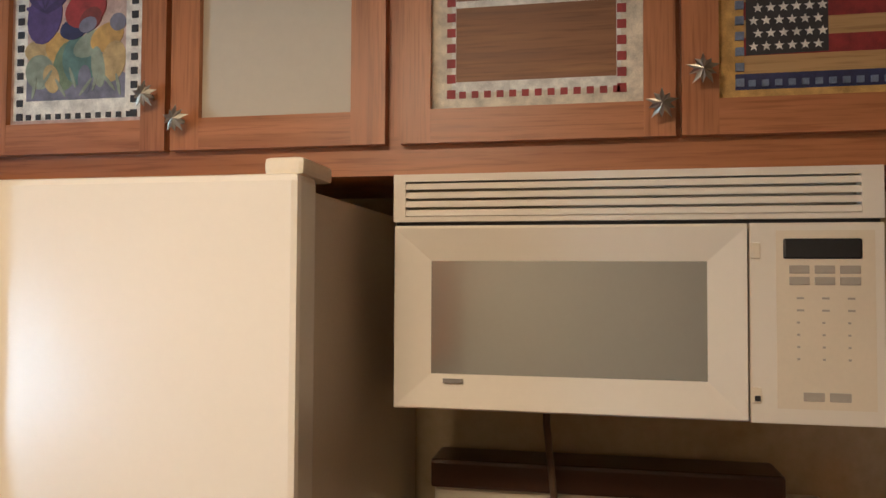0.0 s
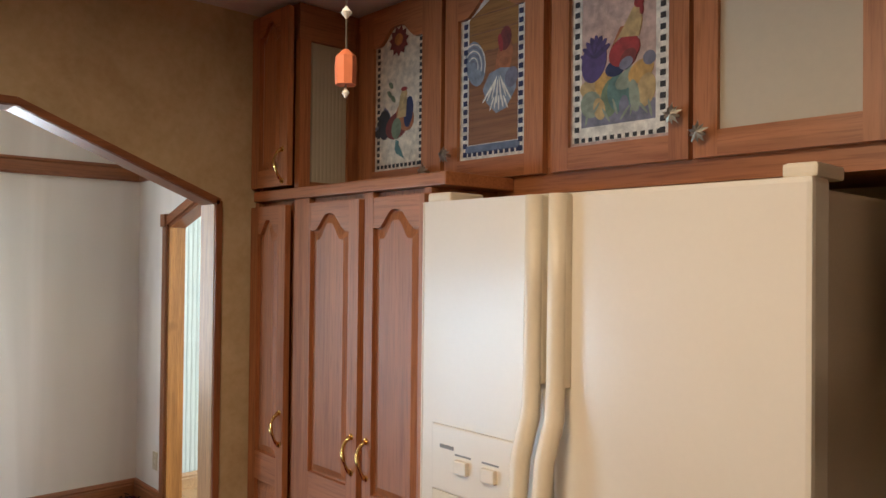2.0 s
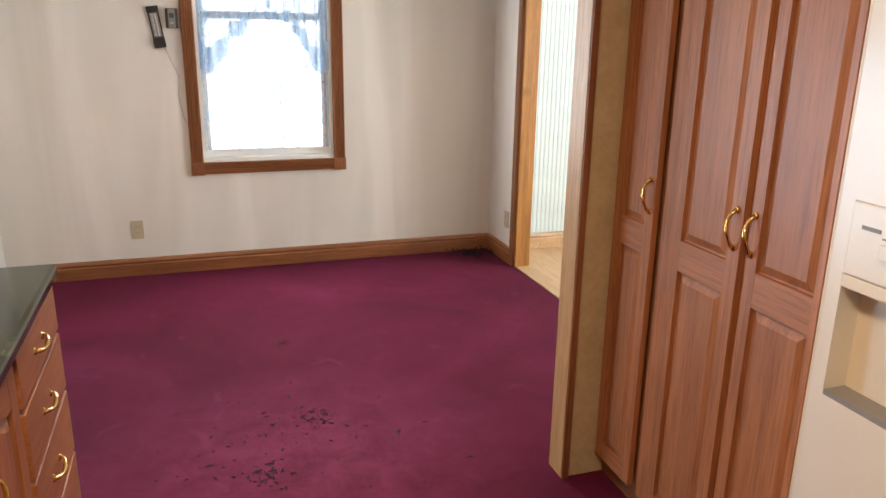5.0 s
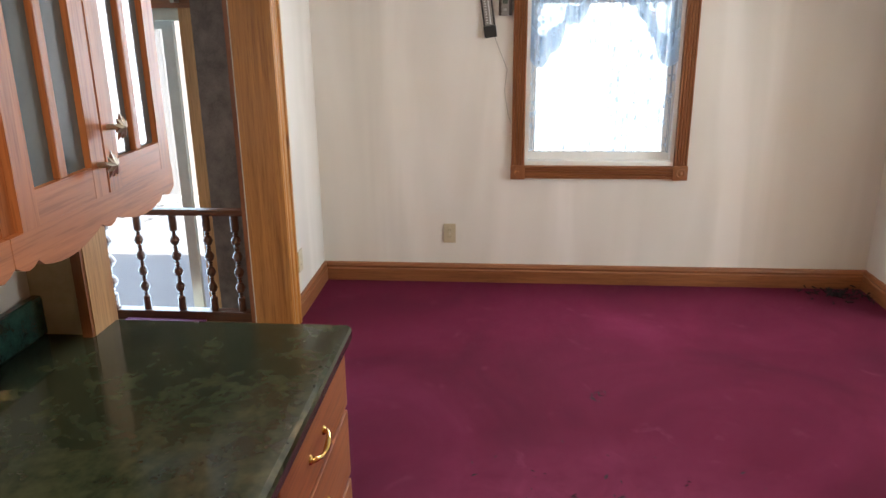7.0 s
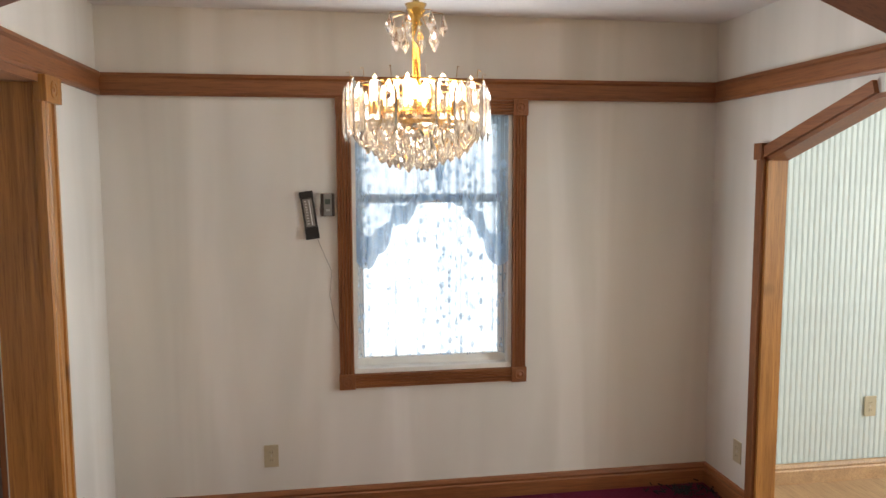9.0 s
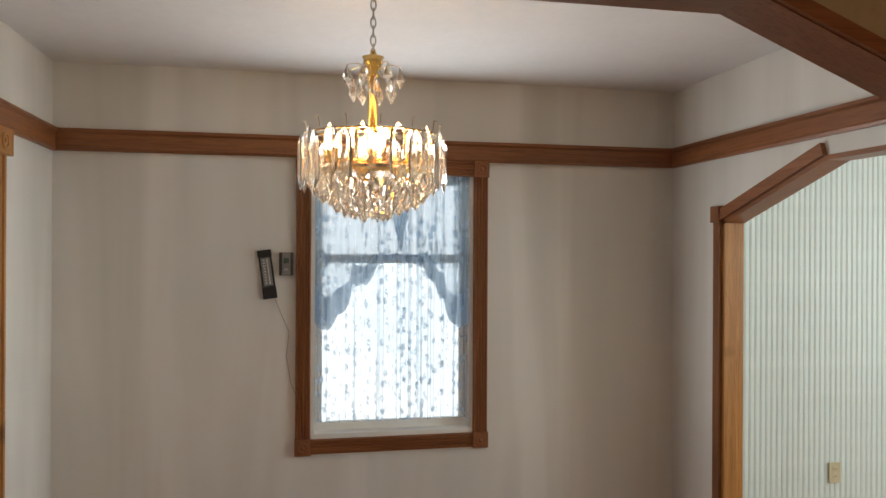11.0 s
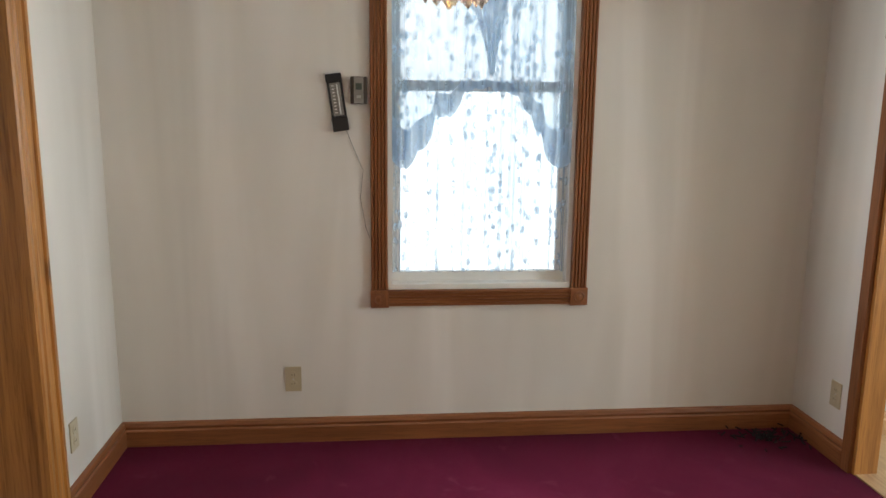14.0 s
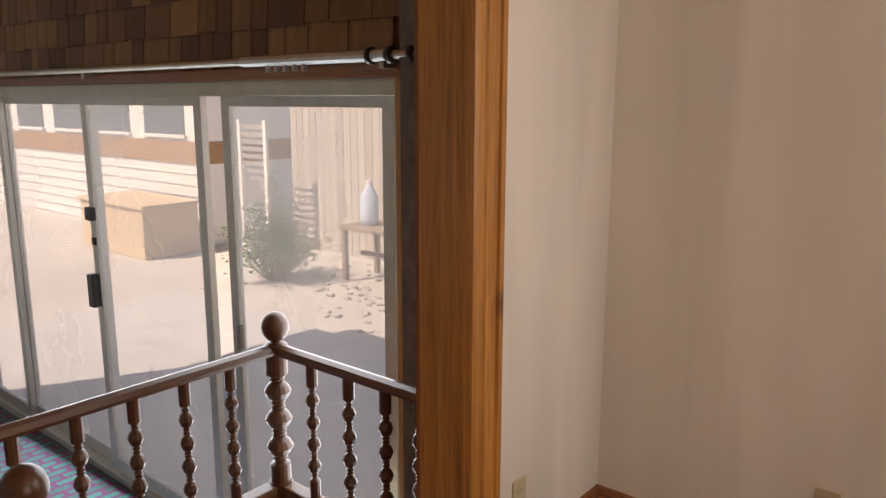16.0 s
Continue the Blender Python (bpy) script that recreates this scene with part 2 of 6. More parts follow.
lace = mat("white_lace", lace_build)
dense_lace = mat("dense_white_lace", lambda nt, b: lace_build(nt, b, 0.74, 0.99, 22.0, False))
swag_lace = mat("swag_white_lace", lambda nt, b: lace_build(nt, b, 0.40, 0.97, 26.0))

# ---- building helpers ----
SPOT = {}


def thing(name, loc, label="", category="", group="", kind=""):
    ob = new(name)
    ob.location = loc
    ob.empty_display_size = 0.1
    SPOT[ob] = Vector(loc)
    return tagged(ob, label, category, group, kind)


def part(name, bm, material, parent=None, label="", smooth=False):
    me = bpy.data.meshes.new(name)
    bmesh.ops.recalc_face_normals(bm, faces=bm.faces)
    if smooth:
        for f in bm.faces:
            f.smooth = True
    bm.to_mesh(me)
    bm.free()
    me.materials.append(material)
    ob = new(name, me)
    if parent is not None:
        ob.parent = parent
        if parent in SPOT:
            ob.matrix_parent_inverse = Matrix.Translation(-SPOT[parent])
    return tagged(ob, label)


def structure(name, bm, material, label, category, smooth=False):
    return tagged(part(name, bm, material, None, label, smooth), "", category, "", "structure")


def box(bm, x0, x1, y0, y1, z0, z1, bevel=0.0):
    m = Matrix.Translation(((x0 + x1) / 2, (y0 + y1) / 2, (z0 + z1) / 2)) @ Matrix.Diagonal((abs(x1 - x0), abs(y1 - y0), abs(z1 - z0), 1))
    g = bmesh.ops.create_cube(bm, size=1, matrix=m)
    if bevel:
        es = list({e for v in g["verts"] for e in v.link_edges})
        bmesh.ops.bevel(bm, geom=es, offset=bevel, segments=2, affect="EDGES", profile=0.6)
    return bm


def B(*a, bevel=0.0):
    return box(bmesh.new(), *a, bevel=bevel)


def south(y):
    """A face that looks to -y: u runs along x, w comes out of it."""
    return lambda u, v, w: (u, y - w, v)


def north(y):
    return lambda u, v, w: (u, y + w, v)


def east(x):
    return lambda u, v, w: (x + w, u, v)


def flat(z):
    return lambda u, v, w: (u, v, z + w)


def prism(bm, pts, w0, w1, to):
    lo = [bm.verts.new(to(u, v, w0)) for u, v in pts]
    hi = [bm.verts.new(to(u, v, w1)) for u, v in pts]
    n = len(pts)
    bm.faces.new(lo)
    bm.faces.new(hi)
    for i in range(n):
        bm.faces.new((lo[i], lo[(i + 1) % n], hi[(i + 1) % n], hi[i]))
    return bm


def sweep(bm, profile, path, closed=False):
    """A moulding: profile (out, up) carried along a level path of (x, y, z, outward x, outward y)."""
    rows = []
    for x, y, z, ox, oy in path:
        rows.append([bm.verts.new((x + ox * o, y + oy * o, z + h)) for o, h in profile])
    for a, b2 in zip(rows, rows[1:]):
        for i in range(len(profile)):
            j = (i + 1) % len(profile)
            bm.faces.new((a[i], a[j], b2[j], b2[i]))
    bm.faces.new(rows[0])
    bm.faces.new(rows[-1])
    return bm


def lathe(bm, prof, m=Matrix(), n=16, cap=True):
    """Turned shape: prof is (radius, height) from bottom to top."""
    rings = []
    for r, h in prof:
        rings.append([bm.verts.new(m @ Vector((max(r, 0.0004) * math.cos(2 * math.pi * i / n), max(r, 0.0004) * math.sin(2 * math.pi * i / n), h))) for i in range(n)])
    for a, b2 in zip(rings, rings[1:]):
        for i in range(n):
            j = (i + 1) % n
            bm.faces.new((a[i], a[j], b2[j], b2[i]))
    if cap:
        bm.faces.new(rings[0])
        bm.faces.new(rings[-1])
    return bm


def tube(bm, pts, r, n=8):
    """A bent rod through the points."""
    pts = [Vector(p) for p in pts]
    rings, side = [], None
    for i, p in enumerate(pts):
        d = (pts[min(i + 1, len(pts) - 1)] - pts[max(i - 1, 0)]).normalized()
        if side is None:
            side = d.orthogonal().normalized()
        side = (side - d * side.dot(d)).normalized()
        up = d.cross(side)
        rr = r[i] if isinstance(r, (list, tuple)) else r
        rings.append([bm.verts.new(p + (side * math.cos(2 * math.pi * k / n) + up * math.sin(2 * math.pi * k / n)) * rr) for k in range(n)])
    for a, b2 in zip(rings, rings[1:]):
        for k in range(n):
            j = (k + 1) % n
            bm.faces.new((a[k], a[j], b2[j], b2[k]))
    bm.faces.new(rings[0])
    bm.faces.new(rings[-1])
    return bm


def arc(cx, cz, rx, rz, a0, a1, n):
    return [(cx + rx * math.cos(radians(a0 + (a1 - a0) * i / n)), cz + rz * math.sin(radians(a0 + (a1 - a0) * i / n))) for i in range(n + 1)]


# ---- structure: dining room ----
XW, XK = -5.265, -2.42          # window wall, kitchen side of the arch wall
YL, YR = -1.355, 1.79           # long side walls of the dining room
CEIL, KCEIL = 2.52, 2.42
structure("floor", B(-5.45, 2.0, -1.354, 1.789, -0.12, 0.0), carpet, "burgundy wall-to-wall carpet, worn and stained in patches", "floor")
bm = bmesh.new()
WY0, WY1, WZ0, WZ1 = -0.165, 0.66, 0.71, 2.05
box(bm, -5.45, XW, -1.75, WY0, -0.12, CEIL + 0.1)
box(bm, -5.45, XW, WY1, 1.79, -0.12, CEIL + 0.1)
box(bm, -5.45, XW, WY0, WY1, -0.12, WZ0)
box(bm, -5.45, XW, WY0, WY1, WZ1, CEIL + 0.1)
structure("wall_west", bm, wall_paint, "cream papered wall around the lace-curtained window", "wall")
bm = bmesh.new()
box(bm, XW, -4.49, -1.535, YL, -0.7, CEIL + 0.1)
box(bm, -4.49, -2.505, -1.535, YL, 2.09, CEIL + 0.1)
structure("wall_south", bm, wall_paint, "cream papered wall beside the sunroom opening", "wall")
bm = bmesh.new()
AX0, AX1 = -4.780, -2.75
prism(bm, [(XW, -0.12), (AX0, -0.12), (AX0, 1.80), (-4.06, 2.03), (AX1 - 0.65, 2.03), (AX1, 1.80), (AX1, -0.12), (XK - 0.085, -0.12), (XK - 0.085, CEIL + 0.1), (XW, CEIL + 0.1)], 0, -0.09, south(YR))
structure("wall_north", bm, wall_paint, "cream papered wall with a clipped-corner opening", "wall")
structure("ceiling", B(-5.45, -2.42, -1.6, 1.88, CEIL, CEIL + 0.1), ceiling_paint, "matt white painted dining room ceiling", "ceiling")

# arch wall between kitchen and dining room
bm = bmesh.new()
AK = [(-1.147, 0.0), (-1.147, 1.79), (-0.535, 2.03), (0.37, 2.03), (0.962, 1.79), (0.962, 0.0)]
prism(bm, [(-1.147, -0.7), AK[0][:1] + (-0.12,), AK[1], AK[2], AK[3], AK[4], (0.962, -0.12), (1.79, -0.12), (1.79, CEIL), (-1.60, CEIL), (-1.60, -0.7)], 0, -0.085, east(XK))
arch_wall = structure("wall_arch", bm, gold_wall, "mottled gold papered wall with a clipped-corner archway", "wall")
# the archway's lining and edge trim
segs = list(zip(AK, AK[1:]))


def strip(bm, a, b2, to, w0, w1, t, out):
    """A board along a segment, t thick to one side of it."""
    d = Vector((b2[0] - a[0], b2[1] - a[1])).normalized()
    nrm = Vector((-d.y, d.x)) * out
    pts = [a, b2, (b2[0] + nrm.x * t, b2[1] + nrm.y * t), (a[0] + nrm.x * t, a[1] + nrm.y * t)]
    return prism(bm, pts, w0, w1, to)


arch_trim = thing("trim_archway", (XK, 0.93, 0), "stained oak lining and edge trim round the archway", "trim", "", "structure")
for i, (a, b2) in enumerate(segs):
    part("lining", strip(bmesh.new(), a, b2, east(XK), 0.004, -0.091, 0.018, -1), pale_pine if i in (0, 4) else trim_y, arch_trim)
    edge = strip(bmesh.new(), a, b2, east(XK), 0.0045, 0.013, 0.016, -1)
    part("edging", strip(edge, a, b2, east(XK), 0.0, 0.013, 0.006, 1), trim_z if i in (0, 4) else trim_y, arch_trim)

# picture rail and baseboards
RAIL = [(0, 0), (0.018, 0), (0.022, 0.012), (0.018, 0.022), (0.018, 0.080), (0.030, 0.090), (0.030, 0.104), (0, 0.104)]
BASE = [(0, 0), (0.022, 0), (0.022, 0.072), (0.016, 0.080), (0.020, 0.092), (0.014, 0.108), (0, 0.112)]
rail_w = structure("trim_rail_west", sweep(bmesh.new(), RAIL, [(XW, YL, 2.103, 1, 0), (XW, YR, 2.103, 1, 0)]), trim_y, "stained oak picture rail on the wall", "picture rail")
structure("trim_rail_south", sweep(bmesh.new(), RAIL, [(XW, YL, 2.103, 0, 1), (-2.505, YL, 2.103, 0, 1)]), trim_x, "stained oak picture rail on the wall", "picture rail")
structure("trim_rail_north", sweep(bmesh.new(), RAIL, [(XW, YR, 2.103, 0, -1), (-2.505, YR, 2.103, 0, -1)]), trim_x, "stained oak picture rail over the opening", "picture rail")
structure("baseboard_west", sweep(bmesh.new(), BASE, [(XW, YL, 0, 1, 0), (XW, YR, 0, 1, 0)]), trim_y, "moulded stained oak baseboard", "baseboard")
structure("baseboard_south", sweep(bmesh.new(), BASE, [(XW, YL, 0, 0, 1), (-4.62, YL, 0, 0, 1)]), trim_x, "moulded stained oak baseboard", "baseboard")
structure("baseboard_north", sweep(bmesh.new(), BASE, [(XW, YR, 0, 0, -1), (-4.835, YR, 0, 0, -1)]), trim_x, "moulded stained oak baseboard", "baseboard")

# ---- structure: kitchen ----
KX1 = 1.9
structure("ceiling_kitchen", B(XK, KX1 + 0.1, -1.38, 1.90, KCEIL, KCEIL + 0.1), ceiling_paint, "off-white kitchen ceiling", "ceiling")
structure("wall_kitchen_north", B(XK, KX1, 1.79, 1.92, -0.12, KCEIL), gold_wall, "gold papered kitchen wall behind the appliances", "wall")
structure("wall_kitchen_east", B(KX1, KX1 + 0.1, -1.38, 1.92, -0.12, KCEIL), gold_wall, "gold papered kitchen wall", "wall")
structure("wall_kitchen_south", B(XK, KX1, -1.38, -1.262, -0.12, KCEIL), wall_paint, "cream kitchen wall behind the worktop", "wall")

# ---- structure: side room beyond the north opening ----
structure("floor_side_room", B(-5.3, -1.9, 1.793, 4.7, -0.12, 0.004), laminate_floor, "pale wood laminate floor of the side room", "floor")
structure("wall_side_west", B(-5.35, -5.165, 1.88, 4.7, -0.12, 2.5), vinyl, "wall behind the pale beadboard", "wall")
# unseen wall; the window opening is assumed, to go with the fill lamp
bm = bmesh.new()
box(bm, -5.25, -4.2, 4.6, 4.7, -0.12, 2.5)
box(bm, -2.4, -1.9, 4.6, 4.7, -0.12, 2.5)
box(bm, -4.2, -2.4, 4.6, 4.7, -0.12, 0.8)
box(bm, -4.2, -2.4, 4.6, 4.7, 2.2, 2.5)
structure("wall_side_north", bm, wall_paint, "unseen cream side room wall with an added window opening", "wall")
structure("wall_side_east", B(-2.0, -1.9, 1.88, 4.6, -0.12, 2.5), wall_paint, "cream side room wall", "wall")
structure("ceiling_side_room", B(-5.35, -1.9, 1.88, 4.7, 2.5, 2.6), ceiling_paint, "white side room ceiling", "ceiling")
structure("baseboard_side_room", sweep(bmesh.new(), BASE, [(-5.147, 1.88, 0.004, 1, 0), (-5.147, 4.6, 0.004, 1, 0)]), laminate_floor, "light oak baseboard under the beadboard", "baseboard")

# ---- structure: sunroom ----
SF = -0.60                      # sunroom floor
SX, SY0, SY1 = -4.785, -6.2, -1.60


def stained_carpet(nt, b):
    """Dark sunroom carpet with teal and plum blocks."""
    v = coords(nt, 1, 1, 1)
    ch = nt.nodes.new("ShaderNodeTexBrick")
    ch.offset = 0.5
    set_node(ch, Color1=(0.03, 0.22, 0.19, 1), Color2=(0.05, 0.14, 0.14, 1), Mortar=(0.17, 0.05, 0.13, 1), Scale=3.6, **{"Mortar Size": 0.05})
    nt.links.new(v, ch.inputs["Vector"])
    g = noise_tex(nt, v, 300, 2)
    nt.links.new(mix(nt, 0.5, ch.outputs["Color"], ramp(nt, g, [(0.3, (0.4, 0.4, 0.4)), (0.7, (1.2, 1.2, 1.2))]), "MULTIPLY"), b.inputs["Base Color"])
    b.inputs["Roughness"].default_value = 0.95
    bump(nt, b, g, 0.5, 0.003)


structure("floor_sunroom", B(-4.9, 1.0, -6.3, -1.537, SF - 0.1, SF), mat("teal_block_carpet", stained_carpet), "dark carpet with teal and plum blocks in the sunroom", "floor")
structure("ceiling_sunroom", B(-4.9, 1.0, -6.3, -1.537, 2.5, 2.6), oak_x, "timber sunroom ceiling", "ceiling")
bm = bmesh.new()
box(bm, -4.90, SX, -6.3, -1.537, 1.60, 2.5)
box(bm, -4.90, SX, -6.3, -6.0, SF, 1.60)
box(bm, -4.90, SX, -1.79, -1.537, SF, 1.60)
structure("wall_sunroom_west", bm, wood("dark_cedar_board", (0.08, 0.04, 0.02), (0.17, 0.09, 0.045), "y"), "dark cedar wall over the patio door", "wall")
structure("wall_sunroom_south", B(-4.785, 1.0, -6.3, -6.2, SF, 2.5), wall_paint, "plain cream sunroom wall", "wall")
structure("wall_sunroom_east", B(0.9, 1.0, -6.2, -1.60, SF, 2.5), wall_paint, "plain cream sunroom wall", "wall")
structure("wall_sunroom_north", B(-2.42, 0.9, -1.60, -1.39, SF, 2.5), wall_paint, "plain cream sunroom wall", "wall")
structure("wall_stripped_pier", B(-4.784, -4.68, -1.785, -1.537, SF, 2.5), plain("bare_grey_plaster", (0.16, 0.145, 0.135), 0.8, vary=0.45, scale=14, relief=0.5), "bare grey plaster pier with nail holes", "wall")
landing = structure("floor_landing", B(-4.66, -2.505, -2.42, -1.36, SF, -0.022), plain("landing_subfloor", (0.20, 0.15, 0.10), 0.8), "plank landing beside the dining room", "landing")
structure("threshold", B(-4.47, -2.505, -1.50, -1.30, -0.02, 0.012, bevel=0.006), pale_pine, "pale pine threshold board worn at the edge", "threshold")

# opening to the sunroom: jamb, fluted casing, rosette, head
opening = thing("trim_sunroom_opening", (-4.47, -1.47, 0), "knotty pine jamb and fluted casing of the opening", "trim", "", "structure")
part("jamb", B(-4.489, -4.468, -1.522, -1.359, 0, 2.09, bevel=0.002), pine, opening)
prof = [(0.0, 0.0), (0.0, 0.030), (0.008, 0.036), (0.022, 0.036), (0.026, 0.028), (0.046, 0.028), (0.052, 0.034), (0.080, 0.034), (0.086, 0.028), (0.108, 0.028), (0.112, 0.036), (0.132, 0.036), (0.142, 0.026), (0.150, 0.0)]
part("casing", prism(bmesh.new(), [(-4.462 - a, YL + b2 - 0.003) for a, b2 in prof], 0, 2.0, flat(0.0)), pine, opening)
ros = part("corner_block", B(-4.635, -4.46, YL - 0.002, YL + 0.045, 2.0, 2.10, bevel=0.004), pine, opening)
part("rosette", lathe(bmesh.new(), [(0.035, 0), (0.035, 0.004), (0.026, 0.006), (0.022, 0.002), (0.012, 0.003), (0.006, 0.007), (0.0005, 0.008)], Matrix.Translation((-4.545, YL + 0.044, 2.05)) @ pose(0, 0, 0, -90)), pine, ros)
part("head_board", B(-4.46, -2.505, -1.535, YL + 0.02, 2.07, 2.10), trim_x, opening)
part("back_edge", B(-4.64, -4.49, -1.556, -1.537, 0, 2.4), trim_z, opening)

# clipped opening to the side room
side_op = thing("trim_side_opening", (-4.75, 1.75, 0), "stained oak casing and lining of the clipped opening", "trim", "", "structure")
pts = [(AX0, 0.0), (AX0, 1.80), (-4.06, 2.03), (AX1 - 0.65, 2.03), (AX1, 1.80), (AX1, 0.0)]
for i, (a, b2) in enumerate(zip(pts, pts[1:])):
    up = i in (0, 4)
    part("lining", strip(bmesh.new(), a, b2, south(YR), 0.004, -0.098, 0.02, -1), pine if up else trim_x, side_op)
    if i != 2:
        part("casing", strip(bmesh.new(), a, b2, south(YR), 0.0, 0.022, 0.052, 1), trim_z if up else trim_x, side_op)
part("corner_block", B(AX0 - 0.062, AX0 + 0.004, YR - 0.034, YR, 1.79, 1.87, bevel=0.004), trim_z, side_op)

# ---- dining window ----
win = thing("window_1", (XW, 0.245, 0.63), "white vinyl sash window in fluted stained oak casing", "window", "", "structure")
Y0, Y1, Z0, Z1 = -0.241, 0.737, 0.632, 2.103
cw = 0.075


def fluted(bm, u0, u1, v0, v1, to, along):
    """A fluted casing board with five reeds."""
    n = 5
    span = (u1 - u0) if along == "v" else (v1 - v0)
    r = []
    for i in range(n):
        a, b2 = i / n * span, (i + 1) / n * span
        r += [(a + 0.001, 0.014), (a + span * 0.05, 0.022), (b2 - span * 0.05, 0.022), (b2 - 0.001, 0.014)]
    r = [(0.0, 0.0)] + r + [(span, 0.0)]
    lo, hi = [], []
    for s, w in r:
        if along == "v":
            lo.append(bm.verts.new(to(u0 + s, v0, w)))
            hi.append(bm.verts.new(to(u0 + s, v1, w)))
        else:
            lo.append(bm.verts.new(to(u0, v0 + s, w)))
            hi.append(bm.verts.new(to(u1, v0 + s, w)))
    for i in range(len(r)):
        j = (i + 1) % len(r)
        bm.faces.new((lo[i], lo[j], hi[j], hi[i]))
    bm.faces.new(lo)
    bm.faces.new(hi)
    return bm


to = east(XW)
frame_part = part("window_frame", B(XW - 0.13, XW - 0.002, WY0 - 0.004, WY0 + 0.018, WZ0, WZ1), vinyl, win)
part("window_frame", B(XW - 0.13, XW - 0.002, WY1 - 0.018, WY1 + 0.004, WZ0, WZ1), vinyl, win)
part("window_frame", B(XW - 0.13, XW - 0.002, WY0, WY1, WZ1 - 0.018, WZ1 + 0.004), vinyl, win)
part("window_sill", B(XW - 0.14, XW + 0.004, WY0, WY1, WZ0 - 0.004, WZ0 + 0.022, bevel=0.004), vinyl, win)
part("casing", fluted(bmesh.new(), Y0, Y0 + cw, Z0 + cw, Z1, to, "v"), trim_z, win)
part("casing", fluted(bmesh.new(), Y1 - cw, Y1, Z0 + cw, Z1 - cw, to, "v"), trim_z, win)
part("casing", fluted(bmesh.new(), Y0 + cw, Y1 - cw, Z0, Z0 + cw, to, "u"), trim_y, win)
part("casing", fluted(bmesh.new(), Y0 + cw, Y1 - cw, Z1 - cw, Z1, to, "u"), trim_y, win)
for cy, cz in ((Y0, Z0), (Y1 - cw, Z0), (Y0, Z1 - cw), (Y1 - cw, Z1 - cw)):
    blk = part("corner_block", B(XW, XW + 0.028, cy - 0.003, cy + cw + 0.003, cz - 0.003, cz + cw + 0.003, bevel=0.003), trim_z, win)
    part("rosette", lathe(bmesh.new(), [(0.028, 0), (0.028, 0.003), (0.022, 0.005), (0.018, 0.001), (0.010, 0.002), (0.0005, 0.006)], Matrix.Translation((XW + 0.028, cy + cw / 2, cz + cw / 2)) @ pose(0, 0, 0, 0, 90, 0)), trim_z, blk)
# two sashes
for name, x, za, zb in (("lower_sash", XW - 0.075, WZ0 + 0.02, 1.625), ("upper_sash", XW - 0.105, 1.58, WZ1 - 0.016)):
    bm = bmesh.new()
    a, b2 = WY0 + 0.016, WY1 - 0.016
    box(bm, x - 0.014, x + 0.014, a, a + 0.04, za, zb)
    box(bm, x - 0.014, x + 0.014, b2 - 0.04, b2, za, zb)
    box(bm, x - 0.014, x + 0.014, a + 0.04, b2 - 0.04, za, za + 0.045)
    box(bm, x - 0.014, x + 0.014, a + 0.04, b2 - 0.04, zb - 0.045, zb)
    sash = part(name, bm, vinyl, win)
    pane = part("pane", B(x - 0.002, x + 0.002, a + 0.038, b2 - 0.038, za + 0.043, zb - 0.043), pane_glass, sash)
    pane.visible_shadow = False


def drape(name, y0, y1, top, bottom, x, label, folds=9, depth=0.012, seed=0, cloth=lace, hem=0.0):
    """A gathered lace panel; bottom(u) gives the hem's height for u in 0..1."""
    ob = thing(name, (x, (y0 + y1) / 2, top), label, "curtain", "lace curtains")
    bm = bmesh.new()
    nu, nv = 90, 30
    rnd = random.Random(seed)
    ph = [rnd.uniform(0, 6.3) for _ in range(3)]
    grid = []
    for i in range(nu + 1):
        u = i / nu
        row = []
        for j in range(nv + 1):
            s = j / nv
            z = top + (bottom(u) - top) * s
            w = depth * (0.5 + 0.5 * s) * (math.sin(6.283 * folds * u + ph[0] + 0.6 * s) + 0.4 * math.sin(6.283 * folds * 1.7 * u + ph[1]))
            row.append(bm.verts.new((x + w, y0 + (y1 - y0) * u + 0.004 * math.sin(9 * s + ph[2] + 12 * u), z)))
        grid.append(row)
    for i in range(nu):
        for j in range(nv):
            bm.faces.new((grid[i][j], grid[i + 1][j], grid[i + 1][j + 1], grid[i][j + 1]))
    part("fabric", bm, cloth, ob, smooth=True)
    if hem:
        edge = bmesh.new()
        prev = None
        for i in range(nu * 3 + 1):
            u = i / (nu * 3)
            w = depth * math.sin(6.283 * folds * u + ph[0] + 0.6) + 0.006
            scallop = 0.014 * abs(math.sin(u * 42))
            y = y0 + (y1 - y0) * u
            row = [edge.verts.new((x + w, y, bottom(u) + dz)) for dz in (-0.006 - scallop, 0.008, hem * (0.25 if 0.38 < u < 0.68 else 1.0) + 0.10 * max(0.0, 1 - min(u, 1 - u) / 0.26))]
            if prev:
                for k in range(2):
                    edge.faces.new((prev[k], row[k], row[k + 1], prev[k + 1]))
            prev = row
        part("lace_border", edge, dense_lace, ob, "dense scalloped lace edging", True)
    return ob


HEM = ((0, 1.30), (0.08, 1.25), (0.14, 1.32), (0.22, 1.39), (0.24, 1.49), (0.31, 1.48), (0.37, 1.53), (0.39, 1.59), (0.50, 1.61), (0.64, 1.59), (0.70, 1.55), (0.78, 1.44), (0.81, 1.42), (0.83, 1.33), (0.90, 1.26), (1.0, 1.29))


def swag_hem(u):
    """Jabot tails at both sides, a high centre between scalloped swags."""
    for (ua, za), (ub, zb) in zip(HEM, HEM[1:]):
        if u <= ub:
            return za + (zb - za) * (u - ua) / (ub - ua)
    return HEM[-1][1]


